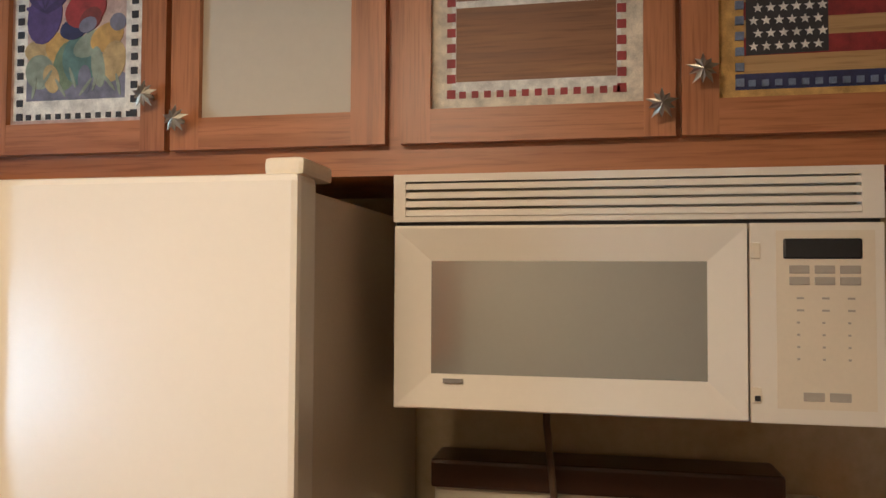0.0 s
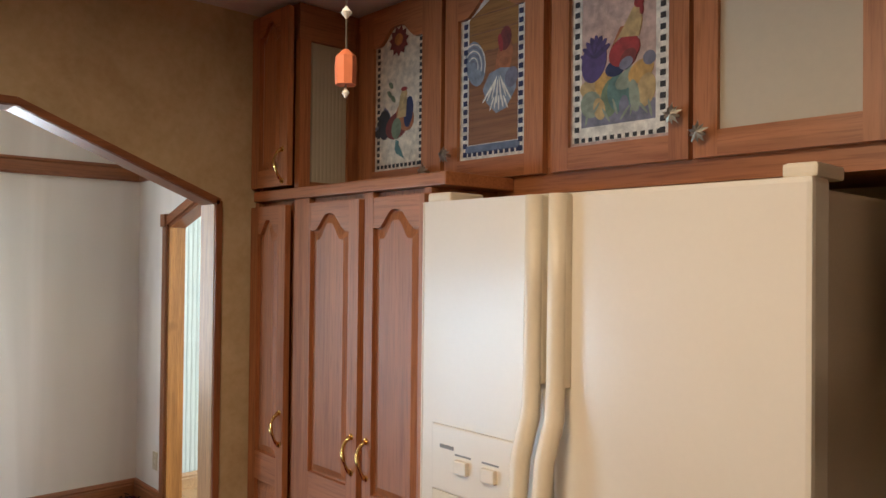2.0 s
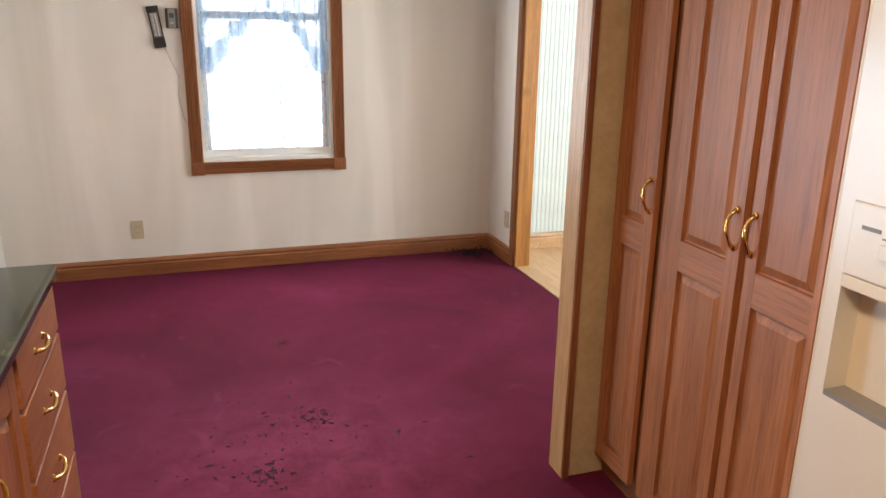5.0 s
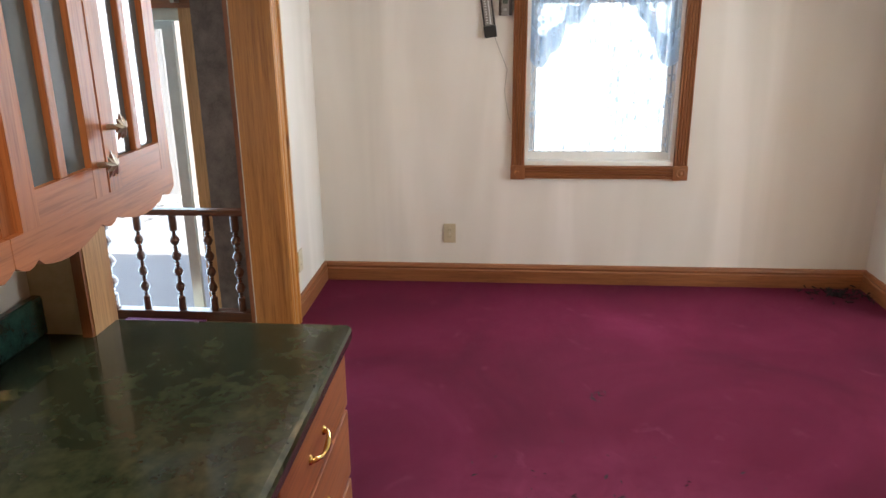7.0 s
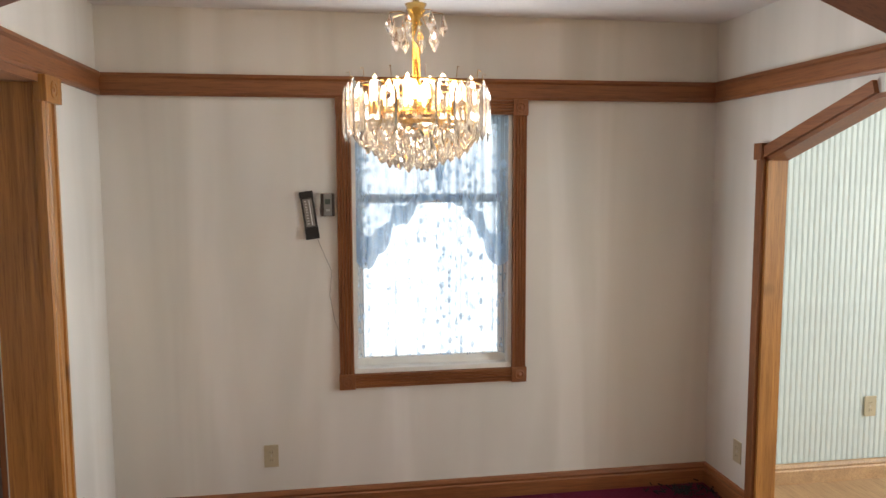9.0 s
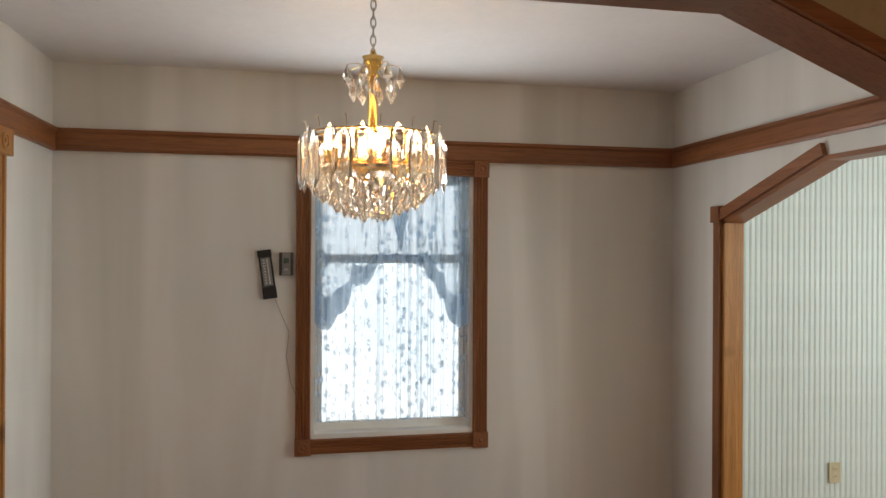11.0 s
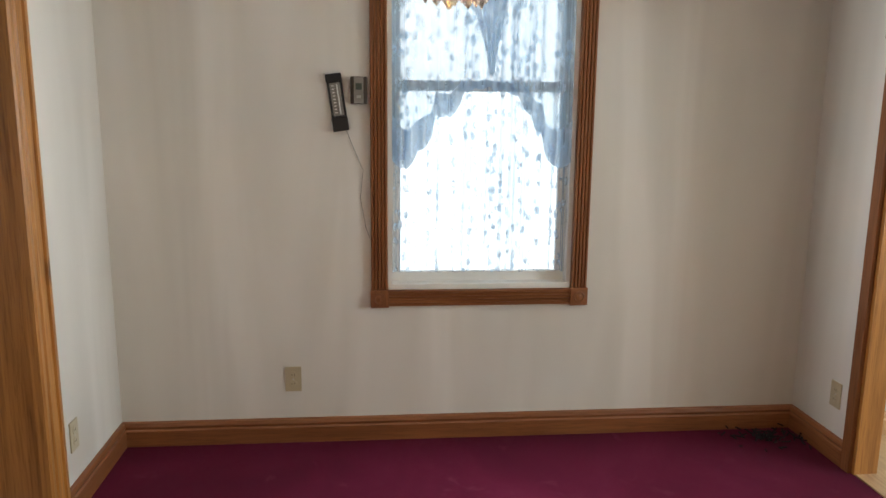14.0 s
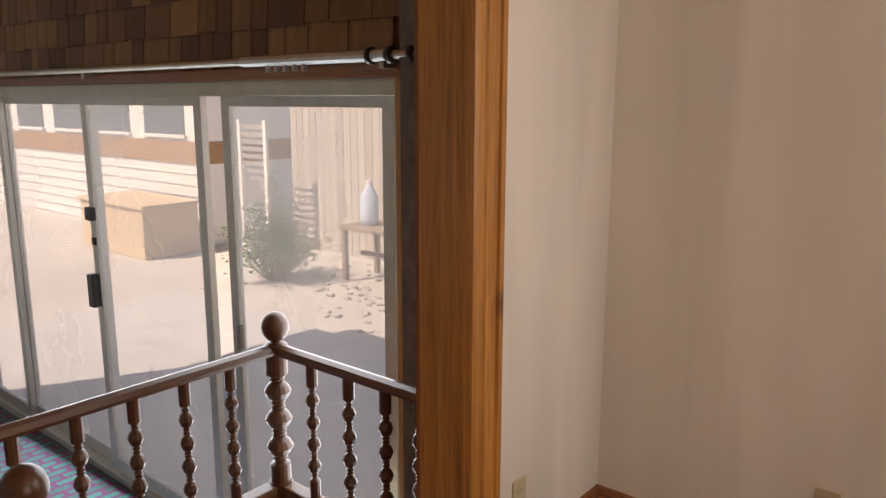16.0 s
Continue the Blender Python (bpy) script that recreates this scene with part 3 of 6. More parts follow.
drape("lace_curtain", WY0 + 0.02, WY1 - 0.02, 2.03, lambda u: 0.775 + 0.006 * abs(math.sin(u * 60)), XW - 0.035, "sheer white floral lace curtain hanging in the window", 8, 0.010, 3)
val = drape("lace_valance", WY0 + 0.012, WY1 + 0.0, 2.045, swag_hem, XW - 0.012, "white lace swag valance with scalloped tails", 14, 0.012, 5, swag_lace, 0.085)
part("header_ruffle", B(XW - 0.02, XW - 0.004, WY0 + 0.012, WY1, 2.02, 2.046, bevel=0.004), lace, val)
# gathered tail where the two swags cross
bm = bmesh.new()
prev = None
for j in range(19):
    t = j / 18
    half = 0.095 * (1 - t) ** 1.3 + 0.012
    row = []
    for i in range(29):
        u = i / 28 * 2 - 1
        fold = 0.010 * math.cos(u * 13 + 1.5 * t) * (1 - 0.4 * t)
        row.append(bm.verts.new((XW + 0.004 + fold, 0.262 + u * half + 0.02 * t, 2.03 - 0.36 * t - 0.03 * (1 - u * u) * t)))
    if prev:
        for i in range(28):
            bm.faces.new((prev[i], prev[i + 1], row[i + 1], row[i]))
    prev = row
part("gathered_tail", bm, dense_lace, val, "gathered lace tail between the swags", True)
rodw = thing("curtain_rod", (XW - 0.022, 0.24, 2.035), "slim white curtain rod inside the window head", "curtain rod")
part("rod", tube(bmesh.new(), [(XW - 0.022, WY0, 2.033), (XW - 0.022, WY1, 2.033)], 0.006), vinyl, rodw)

# ---- dining wall fittings ----


def outlet(name, m, label):
    ob = thing(name, (0, 0, 0), label, "outlet", "wall outlets")
    plate = part("plate", B(-0.036, 0.036, 0, 0.006, -0.058, 0.058, bevel=0.002), beige_plate, ob)
    for dz in (-0.021, 0.021):
        sk = part("socket", lathe(bmesh.new(), [(0.0165, 0), (0.0165, 0.0015), (0.0155, 0.002)], Matrix.Translation((0, 0.0058, dz)) @ pose(0, 0, 0, -90)), beige_plate, ob)
        for dx in (-0.006, 0.006):
            part("slot", B(dx - 0.001, dx + 0.001, 0.0075, 0.0082, dz - 0.004, dz + 0.004), black_plastic, sk)
    part("screw", lathe(bmesh.new(), [(0.003, 0), (0.003, 0.001)], Matrix.Translation((0, 0.006, 0)) @ pose(0, 0, 0, -90), 8), chrome, ob)
    ob.matrix_basis = m
    return ob


o1 = outlet("wall_outlet", pose(XW, -0.594, 0.298, 0, 0, -90), "ivory duplex outlet plate on the cream wall")
copy_thing(o1, pose(-4.74, YL, 0.29, 0, 0, 0))
copy_thing(o1, pose(-4.94, YR, 0.29, 0, 0, 180))
copy_thing(o1, pose(-5.146, 2.71, 0.42, 0, 0, -90))

th = thing("thermometer", (XW, -0.378, 1.526), "tilted black tube thermometer on the wall", "thermometer")
TM = Matrix.Translation((XW, -0.378, 1.526)) @ pose(0, 0, 0, 8, 0, 0)


def turned_box(m, *a, bevel=0.0):
    bm = B(*a, bevel=bevel)
    bmesh.ops.transform(bm, matrix=m, verts=bm.verts)
    return bm


part("back_plate", turned_box(TM, 0, 0.012, -0.032, 0.032, -0.118, 0.118, bevel=0.003), black_plastic, th)
part("upper_cap", turned_box(TM, 0.010, 0.026, -0.034, 0.034, 0.085, 0.120, bevel=0.004), black_plastic, th)
part("lower_cap", turned_box(TM, 0.010, 0.026, -0.034, 0.034, -0.120, -0.060, bevel=0.004), black_plastic, th)
part("scale", turned_box(TM, 0.0118, 0.014, -0.022, 0.022, -0.056, 0.082), grey_plastic, th)
for k in range(9):
    part("mark", turned_box(TM, 0.0138, 0.0148, -0.014, -0.004, -0.044 + k * 0.014, -0.040 + k * 0.014), vinyl, th)
part("tube", tube(bmesh.new(), [TM @ Vector((0.015, 0.008, -0.05)), TM @ Vector((0.015, 0.008, 0.075))], 0.003), chrome, th)
part("wire", tube(bmesh.new(), [TM @ Vector((0.006, 0.02, -0.12)), (XW + 0.004, -0.31, 1.33), (XW + 0.004, -0.272, 1.24), (XW + 0.004, -0.285, 1.12), (XW + 0.004, -0.262, 0.99), (XW + 0.02, -0.243, 0.94)], 0.0013, 5), grey_plastic, th)

ts = thing("thermostat", (XW, -0.287, 1.576), "small grey and brown wall thermostat beside the window", "thermostat")
part("body", B(XW, XW + 0.026, -0.322, -0.252, 1.520, 1.634, bevel=0.004), plain("brown_plastic", (0.055, 0.040, 0.032), 0.4), ts)
face = part("face_plate", B(XW + 0.025, XW + 0.030, -0.307, -0.267, 1.522, 1.632, bevel=0.002), grey_plastic, ts)
part("display", B(XW + 0.029, XW + 0.032, -0.300, -0.274, 1.580, 1.606, bevel=0.001), plain("dim_display", (0.10, 0.12, 0.10), 0.2), face)
part("button", B(XW + 0.029, XW + 0.033, -0.296, -0.278, 1.545, 1.556, bevel=0.001), plain("pale_button", (0.42, 0.41, 0.38), 0.4), face)

lint = thing("carpet_debris", (-5.05, 1.58, 0.0), "dark heap of dust and lint in the carpet corner", "debris", "", "stuff")
rnd = random.Random(11)
bm = bmesh.new()
for k in range(90):
    a, r = rnd.uniform(0, 6.28), rnd.gauss(0, 0.09)
    p = Vector((-5.12 + r * math.cos(a) * 0.8, 1.60 + r * math.sin(a) * 1.6, 0.004 + 0.02 * rnd.random()))
    tube(bm, [p, p + Vector((rnd.uniform(-0.03, 0.03), rnd.uniform(-0.03, 0.03), rnd.uniform(0, 0.02)))], 0.004, 4)
part("lint", bm, plain("corner_lint", (0.012, 0.008, 0.010), 0.95), lint)


def scuff(x, y, n, spread, seed):
    """Crumbs and torn pile on the carpet."""
    r = random.Random(seed)
    b2 = bmesh.new()
    for _ in range(n):
        px, py = x + r.gauss(0, spread), y + r.gauss(0, spread * 0.8)
        s = abs(r.gauss(0, 0.004)) + 0.0012
        a = r.uniform(0, 3.14)
        vs = [b2.verts.new((px + s * k * math.cos(a + w), py + s * k * math.sin(a + w), h)) for w, k, h in ((0, 2.2, 0.001), (1.6, 0.8, 0.004), (3.1, 1.8, 0.001), (4.6, 0.7, 0.003))]
        b2.faces.new(vs)
    ob = thing("carpet_scrap", (x, y, 0), "dark crumbs and torn fibres on the carpet", "debris", "carpet scraps", "stuff")
    part("crumb", b2, plain("dark_lint", (0.035, 0.008, 0.016), 0.95), ob)


scuff(-3.116, 0.18, 60, 0.05, 1)
scuff(-2.745, -0.053, 60, 0.05, 2)
scuff(-3.0, -0.1, 80, 0.22, 3)
scuff(-3.9, 0.15, 14, 0.03, 4)
scuff(-2.9, 0.35, 50, 0.25, 5)

# ---- chandelier ----
CX, CY = -3.755, -0.026
ch = thing("chandelier", (CX, CY, CEIL), "lit brass chandelier with tiers of clear acrylic prisms", "chandelier")
at = Matrix.Translation((CX, CY, 0))
part("canopy", lathe(bmesh.new(), [(0.055, CEIL), (0.055, CEIL - 0.006), (0.035, CEIL - 0.02), (0.008, CEIL - 0.032)][::-1], at, 20), brass, ch, smooth=True)
for k in range(9):
    z = CEIL - 0.046 - k * 0.027
    ring = [Vector((0.008 * math.cos(a), 0, 0.018 * math.sin(a))) for a in [i * math.pi / 5 for i in range(11)]]
    part("chain_link", tube(bmesh.new(), [Vector((CX, CY, z)) + Matrix.Rotation(radians(90 * (k % 2)), 3, "Z") @ p for p in ring], 0.0022, 5), antique, ch)
part("stem", lathe(bmesh.new(), [(0.013, 1.90), (0.013, 2.17), (0.02, 2.176), (0.013, 2.19), (0.03, 2.215), (0.026, 2.222), (0.034, 2.235), (0.012, 2.24), (0.006, 2.26)], at, 14), brass, ch, smooth=True)
hoop = part("rim_band", lathe(bmesh.new(), [(0.197, 1.990), (0.200, 1.990), (0.200, 1.995), (0.197, 1.995), (0.197, 1.990)], at, 40, False), brass, ch)
part("lower_band", lathe(bmesh.new(), [(0.168, 1.872), (0.172, 1.872), (0.172, 1.884), (0.168, 1.884), (0.168, 1.872)], at, 36, False), brass, ch)
part("pan", lathe(bmesh.new(), [(0.02, 1.905), (0.06, 1.895), (0.075, 1.905), (0.03, 1.915)], at, 20), brass, ch)
for k in range(8):
    a = k * math.pi / 4 + 0.2
    part("arm", tube(bmesh.new(), [(CX, CY, 1.93), (CX + 0.06 * math.cos(a), CY + 0.06 * math.sin(a), 1.915), (CX + 0.125 * math.cos(a), CY + 0.125 * math.sin(a), 1.92)], 0.004, 6), brass, ch)
    if k % 2 == 0:
        part("strut", tube(bmesh.new(), [(CX, CY, 2.02), (CX + 0.197 * math.cos(a), CY + 0.197 * math.sin(a), 1.985)], 0.003, 6), brass, ch)
    mm = Matrix.Translation((CX + 0.125 * math.cos(a), CY + 0.125 * math.sin(a), 0))
    holder = part("candle_cup", lathe(bmesh.new(), [(0.012, 1.905), (0.014, 1.93), (0.011, 1.945)], mm, 10), brass, ch)
    part("bulb", lathe(bmesh.new(), [(0.007, 1.945), (0.014, 1.957), (0.016, 1.968), (0.011, 1.988), (0.002, 2.008)], mm, 10), bulb_mat, holder, smooth=True)


def prism_mesh(name, r, h, tip, n=6):
    b2 = lathe(bmesh.new(), [(0.001, 0), (r * 0.8, -0.02), (r, -0.035), (r, -h + tip), (0.0006, -h)], Matrix.Diagonal((1, 0.36, 1, 1)), n)
    bmesh.ops.recalc_face_normals(b2, faces=b2.faces)
    me = bpy.data.meshes.new(name)
    b2.to_mesh(me)
    b2.free()
    me.materials.append(crystal)
    return me


def drop_mesh(name, r, h):
    b2 = lathe(bmesh.new(), [(0.0008, 0), (r * 0.35, -0.2 * h), (r, -0.62 * h), (0.0006, -h)], Matrix(), 6)
    bmesh.ops.recalc_face_normals(b2, faces=b2.faces)
    me = bpy.data.meshes.new(name)
    b2.to_mesh(me)
    b2.free()
    me.materials.append(crystal)
    return me


long_prism, drop_big, drop_small = prism_mesh("long_prism", 0.025, 0.168, 0.03), drop_mesh("drop_crystal", 0.0155, 0.068), drop_mesh("small_drop", 0.011, 0.05)


def hang(name, me, x, y, z, turn, tilt=0.0):
    ob = new(name, me)
    ob.parent = ch
    ob.matrix_parent_inverse = Matrix.Translation(-SPOT[ch])
    ob.matrix_basis = pose(x, y, z, tilt, 0, turn)


for k in range(26):
    a = 2 * math.pi * k / 26
    pr = 0.206 if k % 2 else 0.217
    hang("prism", long_prism, CX + pr * math.cos(a), CY + pr * math.sin(a), 2.008 if k % 2 else 1.990, math.degrees(a) + 90)
    hx, hy = math.cos(a), math.sin(a)
    if k % 2 == 0:
        part("wire_hook", tube(bmesh.new(), [(CX + 0.199 * hx, CY + 0.199 * hy, 2.0), (CX + 0.203 * hx, CY + 0.203 * hy, 2.03), (CX + 0.212 * hx, CY + 0.212 * hy, 2.026)], 0.0012, 4), brass, ch)
rnd = random.Random(4)
for r, z, n in ((0.185, 1.905, 26), (0.168, 1.885, 24), (0.150, 1.868, 22), (0.130, 1.852, 20), (0.108, 1.838, 17), (0.085, 1.826, 13), (0.06, 1.816, 9), (0.03, 1.811, 5)):
    for k in range(n):
        a = 2 * math.pi * (k + rnd.uniform(-0.2, 0.2)) / n + r * 40
        hang("crystal_drop", drop_big, CX + r * math.cos(a), CY + r * math.sin(a), z - 0.008 + rnd.uniform(-0.006, 0.006), rnd.uniform(0, 90), rnd.uniform(-7, 7))
for k in range(14):
    a = 2 * math.pi * k / 14
    rr = 0.082 if k % 2 else 0.06
    zz = 2.205 if k % 2 else 2.165
    part("crown_wire", tube(bmesh.new(), [(CX + 0.02 * math.cos(a), CY + 0.02 * math.sin(a), 2.20), (CX + rr * 0.6 * math.cos(a), CY + rr * 0.6 * math.sin(a), zz + 0.006), (CX + rr * math.cos(a), CY + rr * math.sin(a), zz)], 0.0014, 4), brass, ch)
    hang("crown_drop", drop_big, CX + rr * math.cos(a), CY + rr * math.sin(a), zz, k * 20)
lamp("chandelier_light", "POINT", pose(CX, CY, 1.97), 6.8, (1, 0.72, 0.44), radius=0.035)

# ---- side room beadboard ----
bead = thing("beadboard_panelling", (-5.165, 3.2, 0.1), "pale green-white beadboard panelling on the side room wall", "panelling", "", "structure")
bead_mat = plain("pale_bead_paint", (0.63, 0.70, 0.68), 0.5, vary=0.05)
bme = bpy.data.meshes.new("bead_board")
b2 = bmesh.new()
prism(b2, [(0, 0), (0.001, 0.009), (0.003, 0.010), (0.006, 0.012), (0.009, 0.010), (0.011, 0.012), (0.0315, 0.012), (0.033, 0.008), (0.0332, 0)], 0, 2.38, lambda u, v, w: (v, u, w))
bmesh.ops.recalc_face_normals(b2, faces=b2.faces)
b2.to_mesh(bme)
b2.free()
bme.materials.append(bead_mat)
for k in range(78):
    ob = new("bead_board", bme)
    ob.parent = bead
    ob.location = (0.0, 1.882 + 0.0334 * k - 3.2, 0.0)

# ---- sunroom: patio door ----
def dust_glare_build(nt, b):
    """Glass under a thin uneven pale film: dust plus the veiling haze of daylight."""
    glass_build(nt, b)
    v = coords(nt, 1, 1, 1)
    f = noise_tex(nt, v, 1.4, 3, 0.5)
    rng = nt.nodes.new("ShaderNodeMapRange")
    set_node(rng, **{"To Min": 0.16, "To Max": 0.36})
    nt.links.new(f, rng.inputs["Value"])
    tl = nt.nodes.new("ShaderNodeBsdfTranslucent")
    tl.inputs["Color"].default_value = (0.86, 0.90, 0.92, 1)
    m = nt.nodes.new("ShaderNodeMixShader")
    nt.links.new(rng.outputs[0], m.inputs[0])
    nt.links.new(b.outputs[0], m.inputs[1])
    nt.links.new(tl.outputs[0], m.inputs[2])
    nt.links.new(m.outputs[0], nt.nodes["Material Output"].inputs["Surface"])


dust_glare_glass = mat("dust_glare_glass", dust_glare_build)
pd = thing("patio_door", (SX, -3.4, SF), "aluminium sliding glass patio door with three panels", "door", "", "structure")
alu = plain("patina_aluminium", (0.55, 0.56, 0.53), 0.42, 0.6, 0.1, 20)
part("head_track", B(-4.87, -4.77, -6.0, -1.88, 1.515, 1.575, bevel=0.004), plain("pale_green_grey", (0.55, 0.60, 0.52), 0.5), pd)
part("sill_track", B(-4.88, -4.76, -6.0, -1.88, SF, SF + 0.045, bevel=0.004), alu, pd)
part("wood_jamb", B(-4.87, -4.755, -1.88, -1.79, SF, 1.60, bevel=0.004), pale_pine, pd)
part("wood_head", B(-4.87, -4.75, -6.0, -1.79, 1.575, 1.62, bevel=0.004), trim_y, pd)
for k, (ya, yb, x) in enumerate(((-2.945, -1.945, -4.835), (-4.14, -3.045, -4.800), (-5.25, -4.10, -4.835), (-6.0, -5.20, -4.80))):
    bm = bmesh.new()
    box(bm, x - 0.016, x + 0.016, ya, ya + 0.055, SF + 0.045, 1.515)
    box(bm, x - 0.016, x + 0.016, yb - 0.055, yb, SF + 0.045, 1.515)
    box(bm, x - 0.016, x + 0.016, ya + 0.055, yb - 0.055, SF + 0.045, SF + 0.12)
    box(bm, x - 0.016, x + 0.016, ya + 0.055, yb - 0.055, 1.475, 1.515)
    panel = part("door_panel", bm, alu, pd)
    g = part("pane", B(x - 0.003, x + 0.003, ya + 0.05, yb - 0.05, SF + 0.115, 1.48), dust_glare_glass, panel)
    g.visible_shadow = False
    if k == 0:
        part("pull", B(x + 0.016, x + 0.04, ya + 0.06, ya + 0.085, 0.42, 0.53, bevel=0.005), grey_plastic, panel)
    if k == 1:
        part("pull", B(x + 0.016, x + 0.06, ya - 0.012, ya + 0.045, 0.40, 0.58, bevel=0.006), black_plastic, panel)
        part("latch", B(x + 0.016, x + 0.05, ya + 0.01, ya + 0.07, 0.875, 0.945, bevel=0.005), black_plastic, panel)
        part("keeper", B(x + 0.016, x + 0.03, ya + 0.02, ya + 0.05, 0.74, 0.78, bevel=0.003), black_plastic, panel)
rod2 = thing("drapery_rod", (-4.70, -3.2, 1.64), "dark metal traverse drapery rod over the patio door", "curtain rod")
part("rod", tube(bmesh.new(), [(-4.69, -6.0, 1.64), (-4.69, -1.70, 1.64)], 0.014, 10), antique, rod2)
part("sleeve", tube(bmesh.new(), [(-4.69, -2.6, 1.64), (-4.69, -1.85, 1.64)], 0.019, 10), alu, rod2)
for y in (-1.74, -1.83, -1.92):
    part("finial_ring", lathe(bmesh.new(), [(0.012, -0.014), (0.028, -0.006), (0.028, 0.006), (0.012, 0.014)], Matrix.Translation((-4.69, y, 1.64)) @ pose(0, 0, 0, 90)), black_plastic, rod2)
part("bracket", B(-4.785, -4.69, -1.885, -1.865, 1.60, 1.645), antique, rod2)
part("bracket", B(-4.785, -4.69, -3.9, -3.88, 1.60, 1.645), antique, rod2)
for k in range(5):
    part("slide_hook", B(-4.70, -4.68, -2.45 + 0.05 * k, -2.442 + 0.05 * k, 1.60, 1.63), chrome, rod2)

# cedar shingles above the patio door
sh = thing("shingle_cladding", (SX, -3.9, 1.62), "dark stained cedar shingles over the patio door", "cladding", "", "structure")


def shingle_build(nt, b):
    oi = nt.nodes.new("ShaderNodeObjectInfo")
    f = noise_tex(nt, coords(nt, 20, 20, 2), 1.5, 5)
    c = ramp(nt, oi.outputs["Random"], [(0.0, (0.10, 0.045, 0.02)), (0.5, (0.17, 0.085, 0.038)), (1.0, (0.30, 0.17, 0.075))])
    c = mix(nt, 0.5, c, ramp(nt, f, [(0.3, (0.5, 0.5, 0.5)), (0.7, (1.2, 1.2, 1.2))]), "MULTIPLY")
    nt.links.new(c, b.inputs["Base Color"])
    b.inputs["Roughness"].default_value = 0.6


shm = mat("cedar_shingle", shingle_build)
rnd = random.Random(8)
widths = []
for w in (0.10, 0.13, 0.17, 0.21):
    b2 = bmesh.new()
    prism(b2, [(0.0, 0.0), (0.022, 0.0), (0.006, 0.20), (0.0, 0.20)], 0, w - 0.006, lambda u, v, k: (u, k, v))
    bmesh.ops.recalc_face_normals(b2, faces=b2.faces)
    me = bpy.data.meshes.new("shingle")
    b2.to_mesh(me)
    b2.free()
    me.materials.append(shm)
    widths.append((w, me))
for row in range(6):
    y = -6.0 + rnd.uniform(0, 0.08)
    while y < -1.80:
        w, me = rnd.choice(widths)
        if y + w > -1.78:
            break
        ob = new("shingle", me)
        ob.parent = sh
        ob.location = (0.002, y + 3.9, 0.145 * row + rnd.choice((0, 0, 0.008)))
        y += w

# ---- landing: planks, carpet scraps, balustrade ----
for k, (ya, yb) in enumerate(((-1.70, -1.505), (-1.90, -1.705), (-2.10, -1.905), (-2.30, -2.105), (-2.42, -2.305))):
    ob = part("plank", B(-4.66, -2.56, ya, yb, -0.02, 0.0, bevel=0.003), plank_paint, landing)
rug_mat = plain("plum_carpet_offcut", (0.068, 0.006, 0.034), 0.95, vary=0.2, scale=30, relief=0.6)
for k, (x, y, w, d, turn, z) in enumerate(((-4.28, -2.02, 0.62, 0.42, 4, 0.002), (-4.24, -2.06, 0.58, 0.40, -3, 0.016), (-4.20, -2.10, 0.55, 0.40, 6, 0.030), (-3.6, -1.98, 0.55, 0.36, -5, 0.002))):
    rug = thing("carpet_offcut", (x, y, z), "plum carpet offcut lying flat in a pile on the planks", "carpet piece", "carpet offcuts")
    part("sheet", turned_box(Matrix.Translation((x, y, z)) @ pose(0, 0, 0, 0, 0, turn), -w / 2, w / 2, -d / 2, d / 2, 0, 0.012, bevel=0.004), rug_mat, rug)
BX, BY = -4.60, -2.355
bal = thing("balustrade", (BX, -1.98, 0), "low dark turned-wood balustrade along the landing", "balustrade")


def bobbin(z0, z1, r, n, neck=0.35):
    out = [(r * 0.75, z0), (r * 0.75, z0 + 0.07), (r * 0.4, z0 + 0.078)]
    zz0, zz1 = z0 + 0.085, z1 - 0.095
    for i in range(n):
        a, b3 = zz0 + (zz1 - zz0) * i / n, zz0 + (zz1 - zz0) * (i + 1) / n
        h = b3 - a
        out += [(r * neck, a), (r * 0.55, a + 0.08 * h), (r * neck, a + 0.15 * h), (r * 0.75, a + 0.28 * h), (r, a + 0.5 * h), (r * 0.75, a + 0.72 * h), (r * neck, a + 0.85 * h), (r * 0.55, a + 0.92 * h)]
    out += [(r * neck, zz1), (r * 0.8, zz1 + 0.012), (r * 0.8, z1)]
    return out


def baluster(x, y, parent):
    return part("baluster", lathe(bmesh.new(), bobbin(0.055, 0.575, 0.026, 4), Matrix.Translation((x, y, 0)), 10), baluster_wood, parent, smooth=False)


def newel(x, y, top, parent):
    nw = part("newel_post", lathe(bmesh.new(), [(0.045, 0.0), (0.045, 0.06)] + bobbin(0.06, top - 0.16, 0.052, 3, 0.42) + [(0.03, top - 0.15), (0.046, top - 0.14), (0.046, top - 0.13), (0.026, top - 0.118)], Matrix.Translation((x, y, 0)), 16), baluster_wood, parent, smooth=False)
    part("ball", lathe(bmesh.new(), [(0.02, top - 0.118)] + [(0.052 * math.cos(radians(d)), top - 0.06 + 0.058 * math.sin(radians(d))) for d in range(-75, 91, 15)], Matrix.Translation((x, y, 0)), 18), baluster_wood, nw, smooth=True)
    return nw


